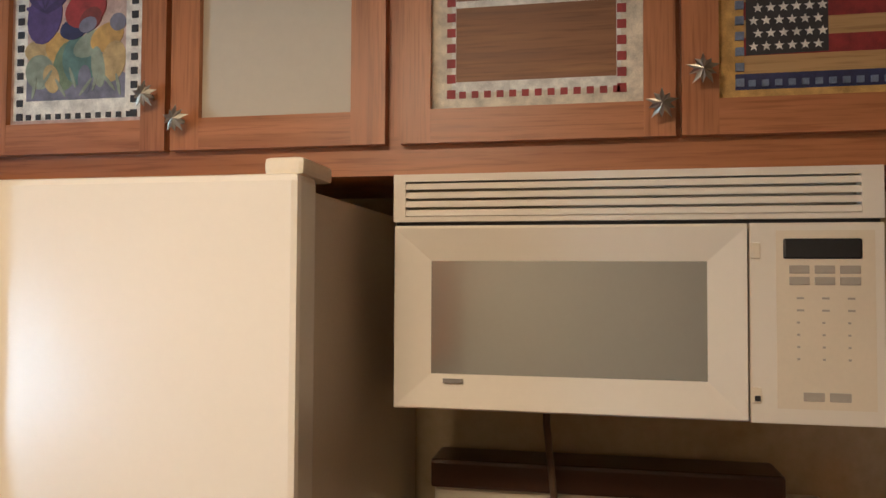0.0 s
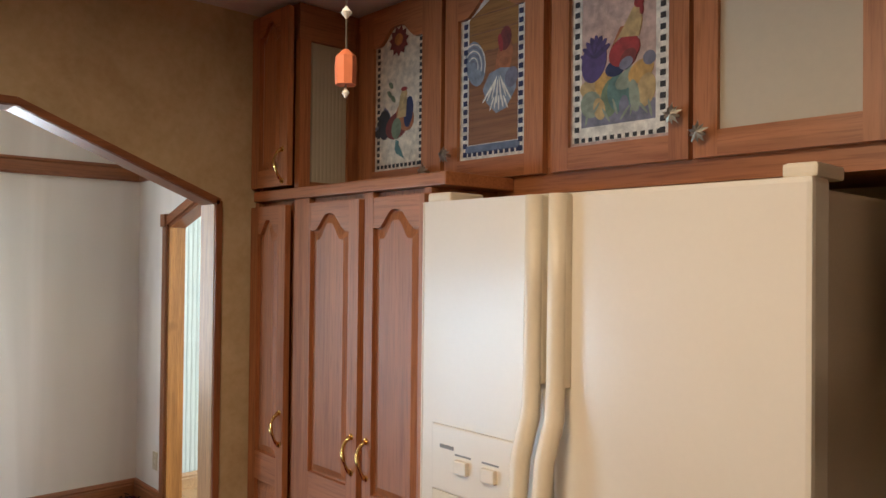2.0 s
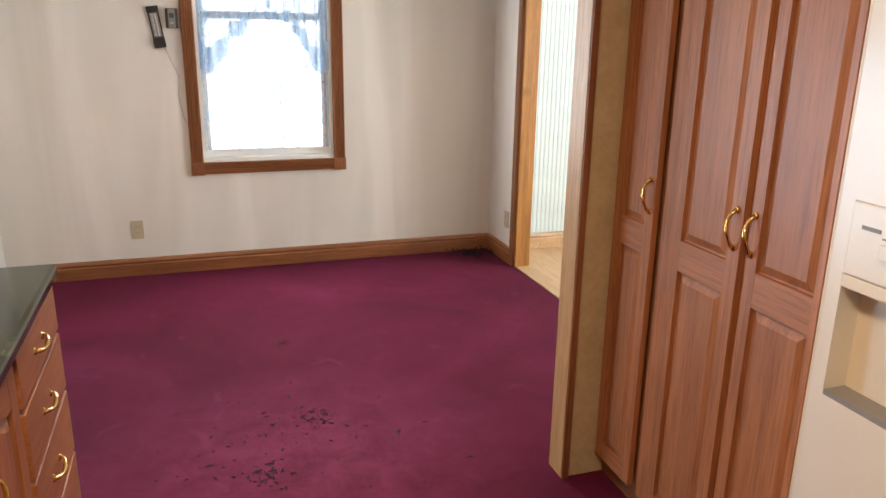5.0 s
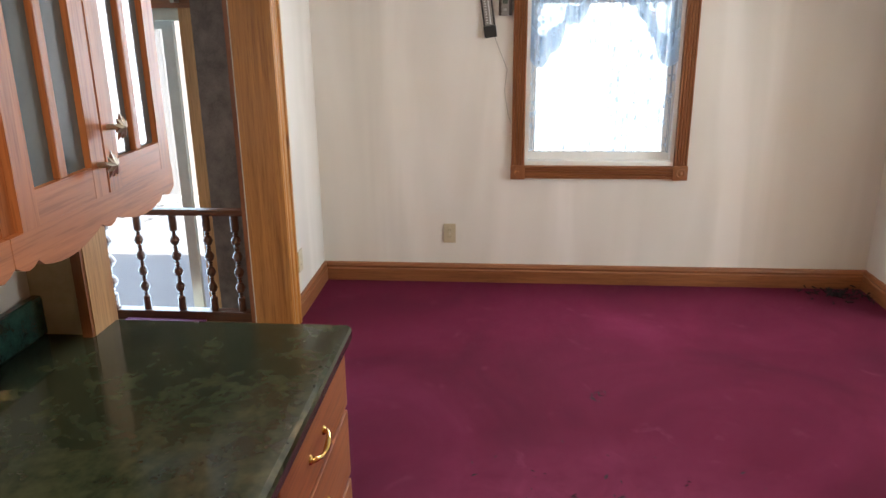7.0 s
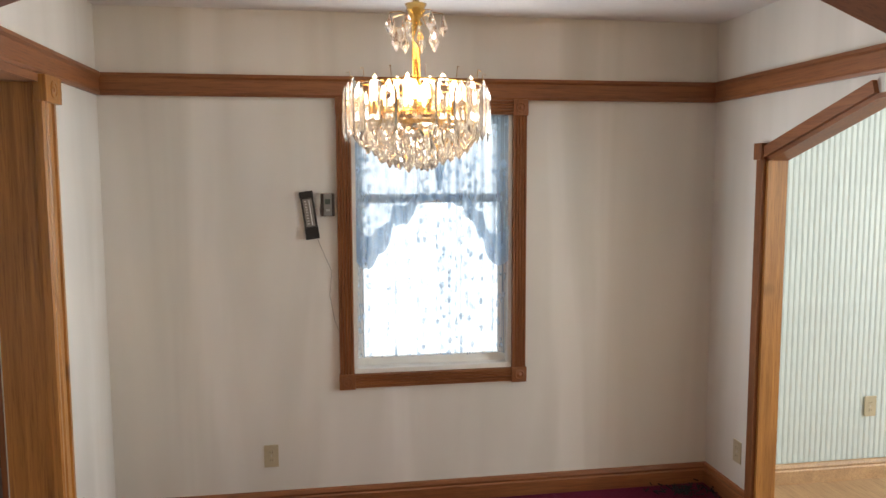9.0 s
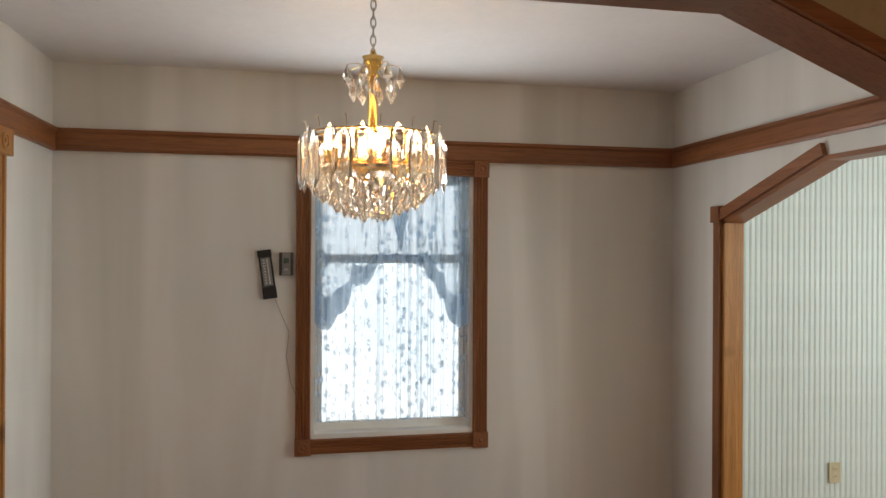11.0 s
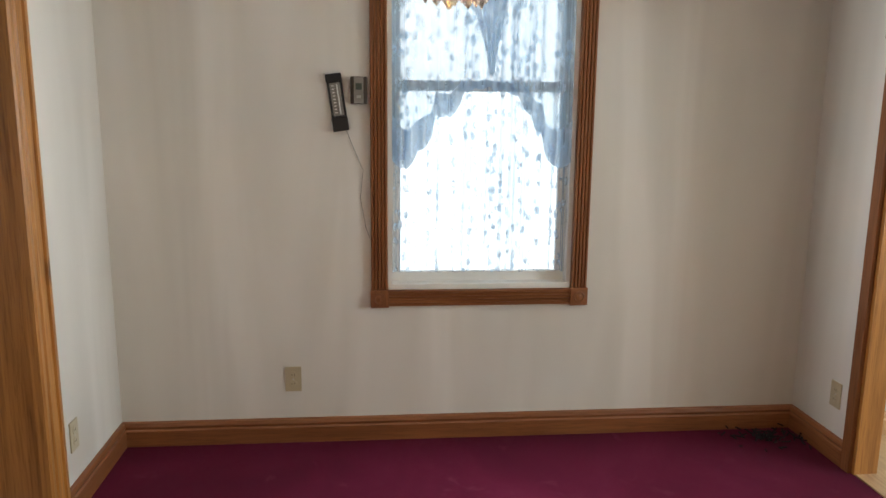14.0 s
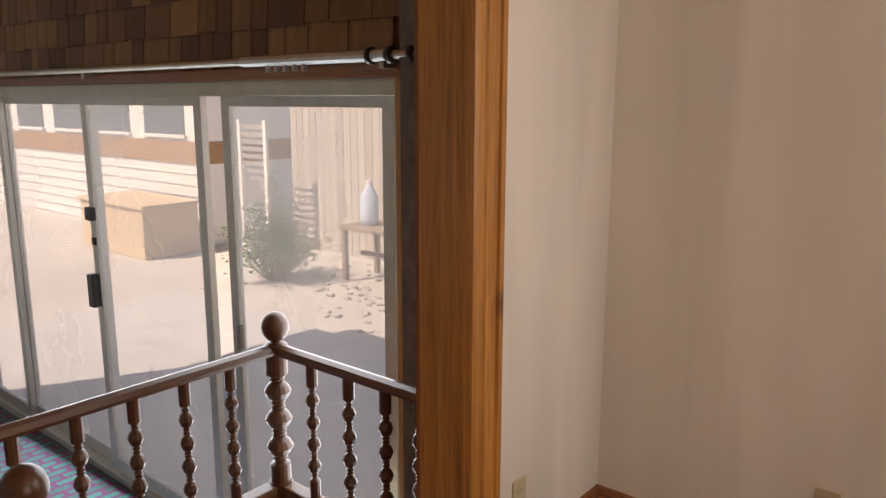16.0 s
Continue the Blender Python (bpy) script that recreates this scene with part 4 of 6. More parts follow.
RP = [(-0.026, 0), (0.026, 0), (0.030, 0.012), (0.022, 0.030), (0.0, 0.036), (-0.022, 0.030), (-0.030, 0.012)]
part("handrail", prism(bmesh.new(), [(BX + u, 0.575 + v) for u, v in RP], BY + 0.03, -1.54, lambda u, v, w: (u, w, v)), baluster_rail, bal)
part("handrail", prism(bmesh.new(), [(BY + u, 0.575 + v) for u, v in RP], BX + 0.03, -3.0, lambda u, v, w: (w, u, v)), wood("walnut_rail_x", (0.060, 0.021, 0.009), (0.135, 0.052, 0.021), "x", 0.34), bal)
part("bottom_rail", B(BX - 0.03, BX + 0.03, BY + 0.04, -1.54, 0.0, 0.055, bevel=0.006), baluster_rail, bal)
part("bottom_rail", B(BX + 0.04, -3.0, BY - 0.03, BY + 0.03, 0.0, 0.055, bevel=0.006), baluster_rail, bal)
for y in (-2.155, -1.965, -1.79, -1.64):
    baluster(BX, y, bal)
for k in range(8):
    baluster(BX + 0.205 + 0.18 * k, BY, bal)
newel(BX, BY, 0.735, bal)
newel(-3.0, BY, 0.735, bal)
nw2 = thing("stair_newel", (-3.53, -1.885, 0), "dark turned newel post with a ball finial on the landing", "newel post")
newel(-3.53, -1.885, 0.70, nw2)

# ---- kitchen: cabinet doors ----
def paint(name, c):
    return plain("paint_" + name, c, 0.6, vary=0.42, scale=48)


cream_p, navy_p, red_p, white_p = paint("cream", (0.62, 0.55, 0.42)), paint("navy", (0.025, 0.03, 0.085)), paint("red", (0.30, 0.035, 0.032)), paint("white", (0.72, 0.68, 0.60))
purple_p, orange_p, ochre_p, green_p = paint("purple", (0.055, 0.035, 0.105)), paint("orange", (0.42, 0.15, 0.04)), paint("ochre", (0.50, 0.30, 0.09)), paint("green", (0.15, 0.20, 0.12))
blue_p, black_p, brown_p, pink_p = paint("grey_blue", (0.14, 0.18, 0.26)), paint("black", (0.03, 0.028, 0.03)), paint("brown", (0.22, 0.10, 0.045)), paint("pink", (0.50, 0.36, 0.30))
barn_p = wood("painted_boards", (0.15, 0.055, 0.022), (0.36, 0.16, 0.06), "x", 0.5)
blank_p = plain("linen_insert", (0.56, 0.49, 0.375), 0.75, vary=0.03, scale=60, relief=0.2)
UY = 1.315                      # front of the wall cabinets' doors


def arch_top(u0, u1, v, rise, n=20):
    """A flat-shouldered cathedral arch from u1 back to u0."""
    w = u1 - u0
    out = [(u1, v)]
    for i in range(n + 1):
        s = i / n
        t = min(1.0, (1 - abs(2 * s - 1)) * 1.22)
        out.append((u1 - w * (0.12 + 0.76 * s), v + rise * (0.93 * t * t * (3 - 2 * t) + 0.07 * math.sin(math.pi * s))))
    return out + [(u0, v)]


def framed_door(parent, u0, u1, v0, v1, to, p0, p1, q0, q1, rise, insert, raised=False, name="door", mid=None):
    """Frame-and-panel cabinet door; p, q bound the panel, mid splits it into two."""
    d = part(name, prism(bmesh.new(), [(u0, v0), (p0, v0), (p0, v1), (u0, v1)], 0, 0.02, to), oak, parent)
    part("stile", prism(bmesh.new(), [(p1, v0), (u1, v0), (u1, v1), (p1, v1)], 0, 0.02, to), oak, d)
    part("bottom_rail", prism(bmesh.new(), [(p0, v0), (p1, v0), (p1, q0), (p0, q0)], 0, 0.0195, to), oak_x, d)
    part("top_rail", prism(bmesh.new(), [(p0, v1)] + [(p1, v1)] + arch_top(p0, p1, q1, rise), 0, 0.0195, to), oak_x, d)
    rows = [(q0, q1, rise)]
    if mid:
        part("mid_rail", prism(bmesh.new(), [(p0, mid[0]), (p1, mid[0]), (p1, mid[1]), (p0, mid[1])], 0, 0.0195, to), oak_x, d)
        rows = [(q0, mid[0], 0.0), (mid[1], q1, rise)]
    for a, b3, r in rows:
        top = arch_top(p0, p1, b3, r) if r else [(p1, b3), (p0, b3)]
        pn = part("panel", prism(bmesh.new(), [(p0, a), (p1, a)] + top, 0, 0.008, to), insert, d)
        if raised:
            bm = bmesh.new()
            j = 0.028
            lo = [(p0 + 0.006, a + 0.006), (p1 - 0.006, a + 0.006)] + (arch_top(p0 + 0.006, p1 - 0.006, b3 - 0.006, r) if r else [(p1 - 0.006, b3 - 0.006), (p0 + 0.006, b3 - 0.006)])
            hi = [(p0 + j, a + j), (p1 - j, a + j)] + (arch_top(p0 + j, p1 - j, b3 - j, r) if r else [(p1 - j, b3 - j), (p0 + j, b3 - j)])
            L = [bm.verts.new(to(u, v, 0.008)) for u, v in lo]
            H = [bm.verts.new(to(u, v, 0.0175)) for u, v in hi]
            bm.faces.new(H)
            for i in range(len(L)):
                i2 = (i + 1) % len(L)
                bm.faces.new((L[i], L[i2], H[i2], H[i]))
            part("raised_field", bm, insert, pn)
    return d


def leaf_knob(parent, x, y, z, sgn=-1, axis="y", s=1.0):
    """A pewter leaf knob on a short stem."""
    def tp(a, b3, c):
        return (x + a * s, y + sgn * c, z + b3 * s)
    stem = part("knob", tube(bmesh.new(), [tp(0, 0, 0), tp(0, 0, 0.022)], 0.005, 6), antique, parent, "pewter leaf-shaped knob")
    bm = bmesh.new()
    pts2 = []
    for i in range(20):
        a = 2 * math.pi * i / 20 + 0.3
        r = (0.026, 0.014, 0.021, 0.012)[i % 4]
        pts2.append((r * math.cos(a), r * math.sin(a)))
    c0 = bm.verts.new(tp(0, 0, 0.034))
    ring = [bm.verts.new(tp(a, b3, 0.024 + 0.006 * (i % 2))) for i, (a, b3) in enumerate(pts2)]
    c1 = bm.verts.new(tp(0, 0, 0.018))
    for i in range(20):
        bm.faces.new((ring[i], ring[(i + 1) % 20], c0))
        bm.faces.new((ring[i], ring[(i + 1) % 20], c1))
    part("leaf", bm, antique, stem)


def bow_handle(parent, x, y, z, sgn, vertical=True, length=0.10):
    """An S-ended brass bow pull."""
    pts = []
    for i in range(13):
        s = i / 12
        out = 0.003 + (0.026 if vertical else 0.017) * math.sin(math.pi * s) ** 0.7
        l = (s - 0.5) * length
        side = 0.006 * math.sin(2 * math.pi * s)
        pts.append((x + side, y + sgn * out, z + l) if vertical else (x + l, y + sgn * out, z + side))
    rad = [0.007 if i in (0, 12) else 0.004 + 0.0022 * math.cos((i - 6) / 6 * math.pi) ** 2 for i in range(13)]
    h = part("handle", tube(bmesh.new(), pts, rad, 8), brass, parent, "polished brass bow handle", True)
    for i in (0, 12):
        part("foot", lathe(bmesh.new(), [(0.010, 0), (0.009, 0.003), (0.004, 0.006)], Matrix.Translation((pts[i][0], y, pts[i][2])) @ pose(0, 0, 0, 90 if sgn < 0 else -90), 10), brass, h)


class Art:
    """Paint shapes laid on a door's panel in its own 0..1 coordinates."""

    def __init__(self, door, x0, x1, z0, z1):
        self.d, self.x0, self.x1, self.z0, self.z1, self.w = door, x0, x1, z0, z1, 0.0086
        self.to = south(UY + 0.020)

    def poly(self, pts, m, name="painted_shape"):
        self.w += 0.00005
        part(name, prism(bmesh.new(), [(self.x0 + (self.x1 - self.x0) * u, self.z0 + (self.z1 - self.z0) * v) for u, v in pts], 0.008, self.w, self.to), m, self.d)

    def oval(self, cx, cy, rx, ry, m, turn=0, n=18):
        c, s = math.cos(radians(turn)), math.sin(radians(turn))
        k = (self.x1 - self.x0) / (self.z1 - self.z0)
        self.poly([(cx + rx * math.cos(a) * c - ry * math.sin(a) * s, cy + (rx * math.cos(a) * s + ry * math.sin(a) * c) * k) for a in [2 * math.pi * i / n for i in range(n)]], m)

    def border(self, m, inset=0.06, rows=17, cols=10, fill=0.55, sides=("l", "r", "b")):
        self.w += 0.00005
        bm = bmesh.new()
        W, H = self.x1 - self.x0, self.z1 - self.z0
        sq = H / rows
        for i in range(rows):
            za = self.z0 + inset * W * 0.7 + i * sq * 0.97
            if za + sq * 0.5 > self.z1:
                break
            for sd, xa in (("l", self.x0 + inset * W), ("r", self.x1 - inset * W - sq * fill)):
                if sd in sides:
                    prism(bm, [(xa, za), (xa + sq * fill, za), (xa + sq * fill, za + sq * fill), (xa, za + sq * fill)], 0.008, self.w, self.to)
        step = (W - 2 * inset * W) / cols
        for i in range(1, cols):
            xa = self.x0 + inset * W + i * step
            za = self.z0 + inset * W * 0.7
            if "b" in sides:
                prism(bm, [(xa, za), (xa + step * fill, za), (xa + step * fill, za + step * fill), (xa, za + step * fill)], 0.008, self.w, self.to)
        part("checker_border", bm, m, self.d)


def rooster(a, cx, cy, s, body, tail, breast, head, comb):
    """A plain painted rooster: tail plumes, body, breast, neck, head."""
    for k in range(5):
        a.oval(cx - s * (0.20 + 0.02 * k), cy + s * (0.02 + 0.022 * k), s * 0.17, s * 0.035 + 0.012, tail, 150 - 22 * k)
    a.oval(cx - s * 0.21, cy + s * 0.02, s * 0.15, s * 0.14, tail)
    a.oval(cx, cy, s * 0.20, s * 0.13, body, 12)
    a.oval(cx + s * 0.12, cy + s * 0.03, s * 0.13, s * 0.13, breast, 50)
    a.poly([(cx + s * 0.02, cy + s * 0.03), (cx + s * 0.22, cy + s * 0.02), (cx + s * 0.235, cy + s * 0.17), (cx + s * 0.15, cy + s * 0.19)], head)
    a.oval(cx + s * 0.20, cy + s * 0.19, s * 0.055, s * 0.06, head)
    a.oval(cx + s * 0.20, cy + s * 0.225, s * 0.055, s * 0.03, comb)
    a.oval(cx + s * 0.23, cy + s * 0.15, s * 0.022, s * 0.04, comb)


FB = south(UY + 0.02)


def wall_cabinet(x0, x1, doors, label):
    ob = thing("wall_cabinet", ((x0 + x1) / 2, 1.5, 1.78), label, "cabinet", "wall cabinets")
    bm = bmesh.new()
    box(bm, x0, x0 + 0.018, UY + 0.041, 1.789, 1.782, 2.415)
    box(bm, x1 - 0.018, x1, UY + 0.041, 1.789, 1.782, 2.415)
    box(bm, x0 + 0.018, x1 - 0.018, UY + 0.041, 1.789, 1.79, 1.81)
    box(bm, x0 + 0.018, x1 - 0.018, 1.775, 1.789, 1.81, 2.415)
    part("carcass", bm, oak, ob)
    part("face_rail", B(x0, x1, UY + 0.021, UY + 0.041, 1.780, 1.845), oak_x, ob)
    part("face_rail", B(x0, x1, UY + 0.021, UY + 0.041, 2.36, 2.415), oak_x, ob)
    for xa in [x0] + [(a[1] + b3[0]) / 2 - 0.015 for a, b3 in zip(doors, doors[1:])] + [x1 - 0.03]:
        part("face_stile", B(xa, xa + 0.03, UY + 0.0212, UY + 0.041, 1.845, 2.36), oak, ob)
    return ob


def art_door(ob, u0, u1, p0, p1, insert, rise=0.05):
    return framed_door(ob, u0, u1, 1.830, 2.385, FB, p0, p1, 1.886, 2.285, rise, insert)


copper_p = paint("copper", (0.36, 0.13, 0.05))
c1 = wall_cabinet(-2.176, -1.35, [(-2.12, -1.775), (-1.728, -1.362)], "oak wall cabinet with two rooster-painted doors")
d1 = art_door(c1, -2.13, -1.745, -2.07, -1.83, cream_p)
a = Art(d1, -2.07, -1.83, 1.886, 2.335)
maroon_p, slate_p, smoke_p = paint("maroon", (0.17, 0.035, 0.028)), paint("slate", (0.17, 0.17, 0.22)), paint("smoke_blue", (0.22, 0.26, 0.31))
straw_p, teal_p, dusk_p = paint("straw", (0.46, 0.33, 0.15)), paint("teal", (0.10, 0.19, 0.17)), paint("dusk_purple", (0.085, 0.055, 0.16))
a.poly([(0.48 + (0.20 if q % 2 else 0.15) * math.sin(q * math.pi / 11), 0.90 + (0.11 if q % 2 else 0.08) * math.cos(q * math.pi / 11)) for q in range(22)], maroon_p)
a.oval(0.48, 0.91, 0.085, 0.08, orange_p)
for k in range(6):
    a.oval(0.26 - 0.03 * k, 0.385 - 0.022 * k, 0.14, 0.055, black_p if k % 2 else slate_p, 120 + 12 * k)
a.oval(0.20, 0.33, 0.13, 0.20, black_p)
a.oval(0.46, 0.31, 0.24, 0.17, maroon_p, 18)
a.oval(0.62, 0.36, 0.16, 0.20, copper_p, 40)
a.oval(0.69, 0.39, 0.09, 0.20, navy_p, -8)
a.oval(0.45, 0.29, 0.10, 0.14, green_p, -10)
a.poly([(0.46, 0.36), (0.64, 0.36), (0.66, 0.47), (0.62, 0.535), (0.53, 0.52)], straw_p)
a.oval(0.60, 0.52, 0.06, 0.06, straw_p)
a.oval(0.60, 0.555, 0.06, 0.028, red_p)
a.poly([(0.44, 0.21), (0.50, 0.20), (0.47, 0.11), (0.42, 0.14)], teal_p)
a.poly([(0.44, 0.12), (0.62, 0.07), (0.54, 0.14), (0.48, 0.18)], teal_p)
for u, v in ((0.30, 0.54), (0.38, 0.50), (0.33, 0.60)):
    a.oval(u, v, 0.03, 0.055, green_p, 40)
a.border(black_p, 0.05, 22, 11)
d2 = art_door(c1, -1.728, -1.362, -1.676, -1.425, white_p)
a = Art(d2, -1.676, -1.425, 1.886, 2.335)
gold_boards = wood("gold_painted_boards", (0.20, 0.085, 0.02), (0.40, 0.20, 0.05), "x", 0.55)
a.poly([(0.14, 0.095), (0.87, 0.095), (0.87, 0.66), (0.14, 0.66)], barn_p)
a.poly([(0.14, 0.66), (0.87, 0.66), (0.87, 0.90), (0.5, 0.985), (0.14, 0.88)], gold_boards)
for v in (0.31, 0.50, 0.66, 0.78, 0.89):
    a.poly([(0.14, v), (0.87, v - 0.006), (0.87, v + 0.002), (0.14, v + 0.007)], brown_p)
a.oval(0.24, 0.60, 0.15, 0.26, smoke_p, 12)
for k in range(6):
    r = 0.06 + 0.028 * k
    p = [(0.20 + r * math.cos(q) * 1.0, 0.58 + r * math.sin(q) * 0.75) for q in [radians(-20 + 22 * i) for i in range(8)]]
    p2 = [(0.20 + (r - 0.012) * math.cos(q), 0.58 + (r - 0.012) * math.sin(q) * 0.75) for q in [radians(-20 + 22 * i) for i in range(8)]]
    a.poly(p + p2[::-1], white_p if k % 2 else slate_p)
a.poly([(0.50, 0.46), (0.74, 0.50), (0.80, 0.62), (0.76, 0.74), (0.66, 0.76), (0.58, 0.64)], copper_p)
a.oval(0.69, 0.71, 0.085, 0.13, maroon_p, -8)
a.oval(0.62, 0.69, 0.035, 0.10, red_p, 10)
a.poly([(0.36, 0.43), (0.46, 0.52), (0.62, 0.54), (0.84, 0.52), (0.85, 0.40), (0.70, 0.29), (0.56, 0.27), (0.42, 0.34)], smoke_p)
a.oval(0.78, 0.47, 0.09, 0.11, slate_p, -20)
for k in range(7):
    a.oval(0.44 + 0.045 * k, 0.40 + 0.012 * (k % 3), 0.012, 0.13, white_p, -40 + 12 * k)
for k in range(5):
    a.oval(0.50 + 0.05 * k, 0.33 + 0.012 * (k % 2), 0.010, 0.08, white_p, -24 + 12 * k)
a.poly([(0.10, 0.045), (0.90, 0.045), (0.90, 0.09), (0.10, 0.09)], blue_p)
a.border(navy_p, 0.06, 18, 11)
leaf_knob(d1, -1.795, UY, 1.865)
leaf_knob(d2, -1.705, UY, 1.905)
c2 = wall_cabinet(-1.35, -0.545, [(-1.336, -0.96), (-0.949, -0.557)], "oak wall cabinet with a painted and a blank door")
d3 = art_door(c2, -1.336, -0.96, -1.283, -1.008, pink_p)
a = Art(d3, -1.283, -1.008, 1.886, 2.335)
a.poly([(0.02, 0.02), (0.98, 0.02), (0.98, 0.16), (0.02, 0.16)], white_p)
a.poly([(0.02, 0.02), (0.12, 0.02), (0.12, 0.96), (0.02, 0.90)], white_p)
a.poly([(0.86, 0.02), (0.98, 0.02), (0.98, 0.90), (0.86, 0.96)], white_p)
a.poly([(0.12, 0.10), (0.86, 0.10), (0.86, 0.20), (0.70, 0.24), (0.12, 0.20)], slate_p)
sage_p = paint("sage", (0.24, 0.28, 0.21))
for cx, cy, rx, ry, m, t in ((0.25, 0.30, 0.15, 0.09, straw_p, -8), (0.36, 0.32, 0.10, 0.10, ochre_p, 12), (0.22, 0.22, 0.11, 0.12, sage_p, 20), (0.42, 0.24, 0.10, 0.17, green_p, -12), (0.52, 0.26, 0.13, 0.17, teal_p, 8), (0.62, 0.33, 0.16, 0.08, sage_p, 24), (0.72, 0.35, 0.13, 0.09, ochre_p, 28), (0.80, 0.41, 0.06, 0.06, slate_p, 20), (0.77, 0.25, 0.09, 0.14, straw_p, -12), (0.66, 0.23, 0.05, 0.14, sage_p, 8), (0.31, 0.19, 0.06, 0.10, straw_p, 14), (0.56, 0.18, 0.05, 0.10, slate_p, 0)):
    a.oval(cx, cy, rx, ry, m, t)
for u in (0.18, 0.27, 0.38, 0.47, 0.57, 0.64, 0.74, 0.81):
    a.oval(u, 0.17 + 0.02 * math.sin(u * 30), 0.012, 0.075, sage_p, 40 * math.sin(u * 19))
a.oval(0.25, 0.45, 0.13, 0.19, dusk_p, -12)
for k in range(8):
    q = radians(165 - 19 * k)
    a.oval(0.27 + 0.075 * math.cos(q), 0.455 + 0.075 * math.sin(q), 0.095, 0.026, purple_p if k % 2 else dusk_p, math.degrees(q))
a.oval(0.47, 0.39, 0.10, 0.07, navy_p, 10)
a.oval(0.56, 0.47, 0.16, 0.12, red_p, 24)
a.oval(0.60, 0.43, 0.09, 0.07, maroon_p, 40)
a.oval(0.58, 0.405, 0.07, 0.05, slate_p, 25)
a.poly([(0.43, 0.50), (0.50, 0.545), (0.585, 0.54), (0.70, 0.53), (0.73, 0.60), (0.725, 0.69), (0.69, 0.71), (0.64, 0.68), (0.57, 0.61)], straw_p)
a.poly([(0.43, 0.50), (0.50, 0.55), (0.56, 0.60), (0.52, 0.60)], copper_p)
a.oval(0.70, 0.705, 0.045, 0.05, red_p)
a.oval(0.685, 0.745, 0.055, 0.035, maroon_p, -10)
a.oval(0.725, 0.665, 0.018, 0.045, red_p)
a.border(black_p, 0.05, 17, 12, 0.48)
d4 = art_door(c2, -0.949, -0.557, -0.895, -0.617, blank_p)
leaf_knob(d3, -0.985, UY, 1.925)
leaf_knob(d4, -0.925, UY, 1.880)
c3 = wall_cabinet(-0.545, 0.36, [(-0.53, -0.092), (-0.083, 0.345)], "oak wall cabinet with a cow-spot and a flag door")
d5 = art_door(c3, -0.53, -0.092, -0.48, -0.14, cream_p)
a = Art(d5, -0.48, -0.14, 1.886, 2.335)
a.poly([(0.10, 0.06), (0.90, 0.06), (0.90, 0.90), (0.10, 0.90)], white_p)
a.poly([(0.12, 0.10), (0.88, 0.10), (0.88, 0.375), (0.12, 0.375)], barn_p)
a.poly([(0.12, 0.375), (0.88, 0.375), (0.88, 0.40), (0.12, 0.40)], white_p)
a.poly([(0.45, 0.42), (0.55, 0.47), (0.62, 0.60), (0.88, 0.66), (0.88, 0.40), (0.12, 0.40), (0.12, 0.425), (0.3, 0.44)], brown_p)
a.border(red_p, 0.075, 17, 14, 0.55)
pale_boards = wood("pale_painted_boards", (0.36, 0.20, 0.07), (0.56, 0.36, 0.16), "x", 0.5)
d6 = art_door(c3, -0.083, 0.345, -0.028, 0.29, ochre_p)
a = Art(d6, -0.028, 0.29, 1.886, 2.335)
a.poly([(0.08, 0.03), (0.92, 0.03), (0.92, 0.085), (0.08, 0.085)], navy_p)
flag_red = paint("flag_red", (0.22, 0.022, 0.022))
for k in range(10):
    v0 = 0.085 + 0.062 * k
    wave = [(0.12 + 0.078 * q, v0 + 0.066 + 0.005 * math.sin(q * 1.1 + k)) for q in range(11)]
    a.poly([(0.12, v0), (0.90, v0)] + wave[::-1], flag_red if k % 2 else pale_boards)
a.poly([(0.13, 0.148), (0.50, 0.152), (0.50, 0.70), (0.13, 0.70)], black_p)
for i in range(12):
    for j in range(6):
        cx, cy = 0.165 + 0.058 * j + 0.02 * (i % 2), 0.178 + 0.044 * i
        st = []
        for q in range(10):
            r = 0.024 if q % 2 == 0 else 0.010
            st.append((cx + r * math.sin(q * math.pi / 5), cy + r * 0.72 * math.cos(q * math.pi / 5)))
        a.poly(st, white_p, "star")
a.border(blue_p, 0.08, 18, 14, 0.5)
leaf_knob(d5, -0.115, UY, 1.875)
leaf_knob(d6, -0.055, UY, 1.925)

# ---- kitchen: pantry ----
PY = 1.09
PF = south(PY)
pan = thing("pantry_cabinet", (-1.98, 1.4, 0), "tall oak pantry with cathedral raised-panel doors", "cabinet")
part("carcass", B(-2.42, -1.535, PY + 0.024, 1.789, 0.0, 1.79), oak, pan)
part("toe_kick", B(-2.418, -1.537, PY + 0.022, PY + 0.0235, 0.0, 0.08), trim_x, pan)
for xa, xb in ((-2.42, -2.395), (-2.175, -2.092), (-1.815, -1.775), (-1.56, -1.535)):
    part("face_stile", B(xa, xb, PY + 0.004, PY + 0.0238, 0.06, 1.79), oak, pan)
PD = south(PY + 0.002)
dn = framed_door(pan, -2.410, -2.194, 0.085, 1.772, PD, -2.366, -2.236, 0.14, 1.684, 0.045, oak, True, mid=(0.885, 0.975))
bow_handle(dn, -2.214, PY - 0.018, 1.072, -1)
dp1 = framed_door(pan, -2.088, -1.809, 0.085, 1.772, PD, -2.050, -1.856, 0.14, 1.690, 0.048, oak, True, mid=(0.885, 0.975))
bow_handle(dp1, -1.832, PY - 0.018, 1.066, -1)
dp2 = framed_door(pan, -1.781, -1.537, 0.085, 1.772, PD, -1.744, -1.556, 0.14, 1.690, 0.048, oak, True, mid=(0.885, 0.975))
bow_handle(dp2, -1.764, PY - 0.018, 1.066, -1)
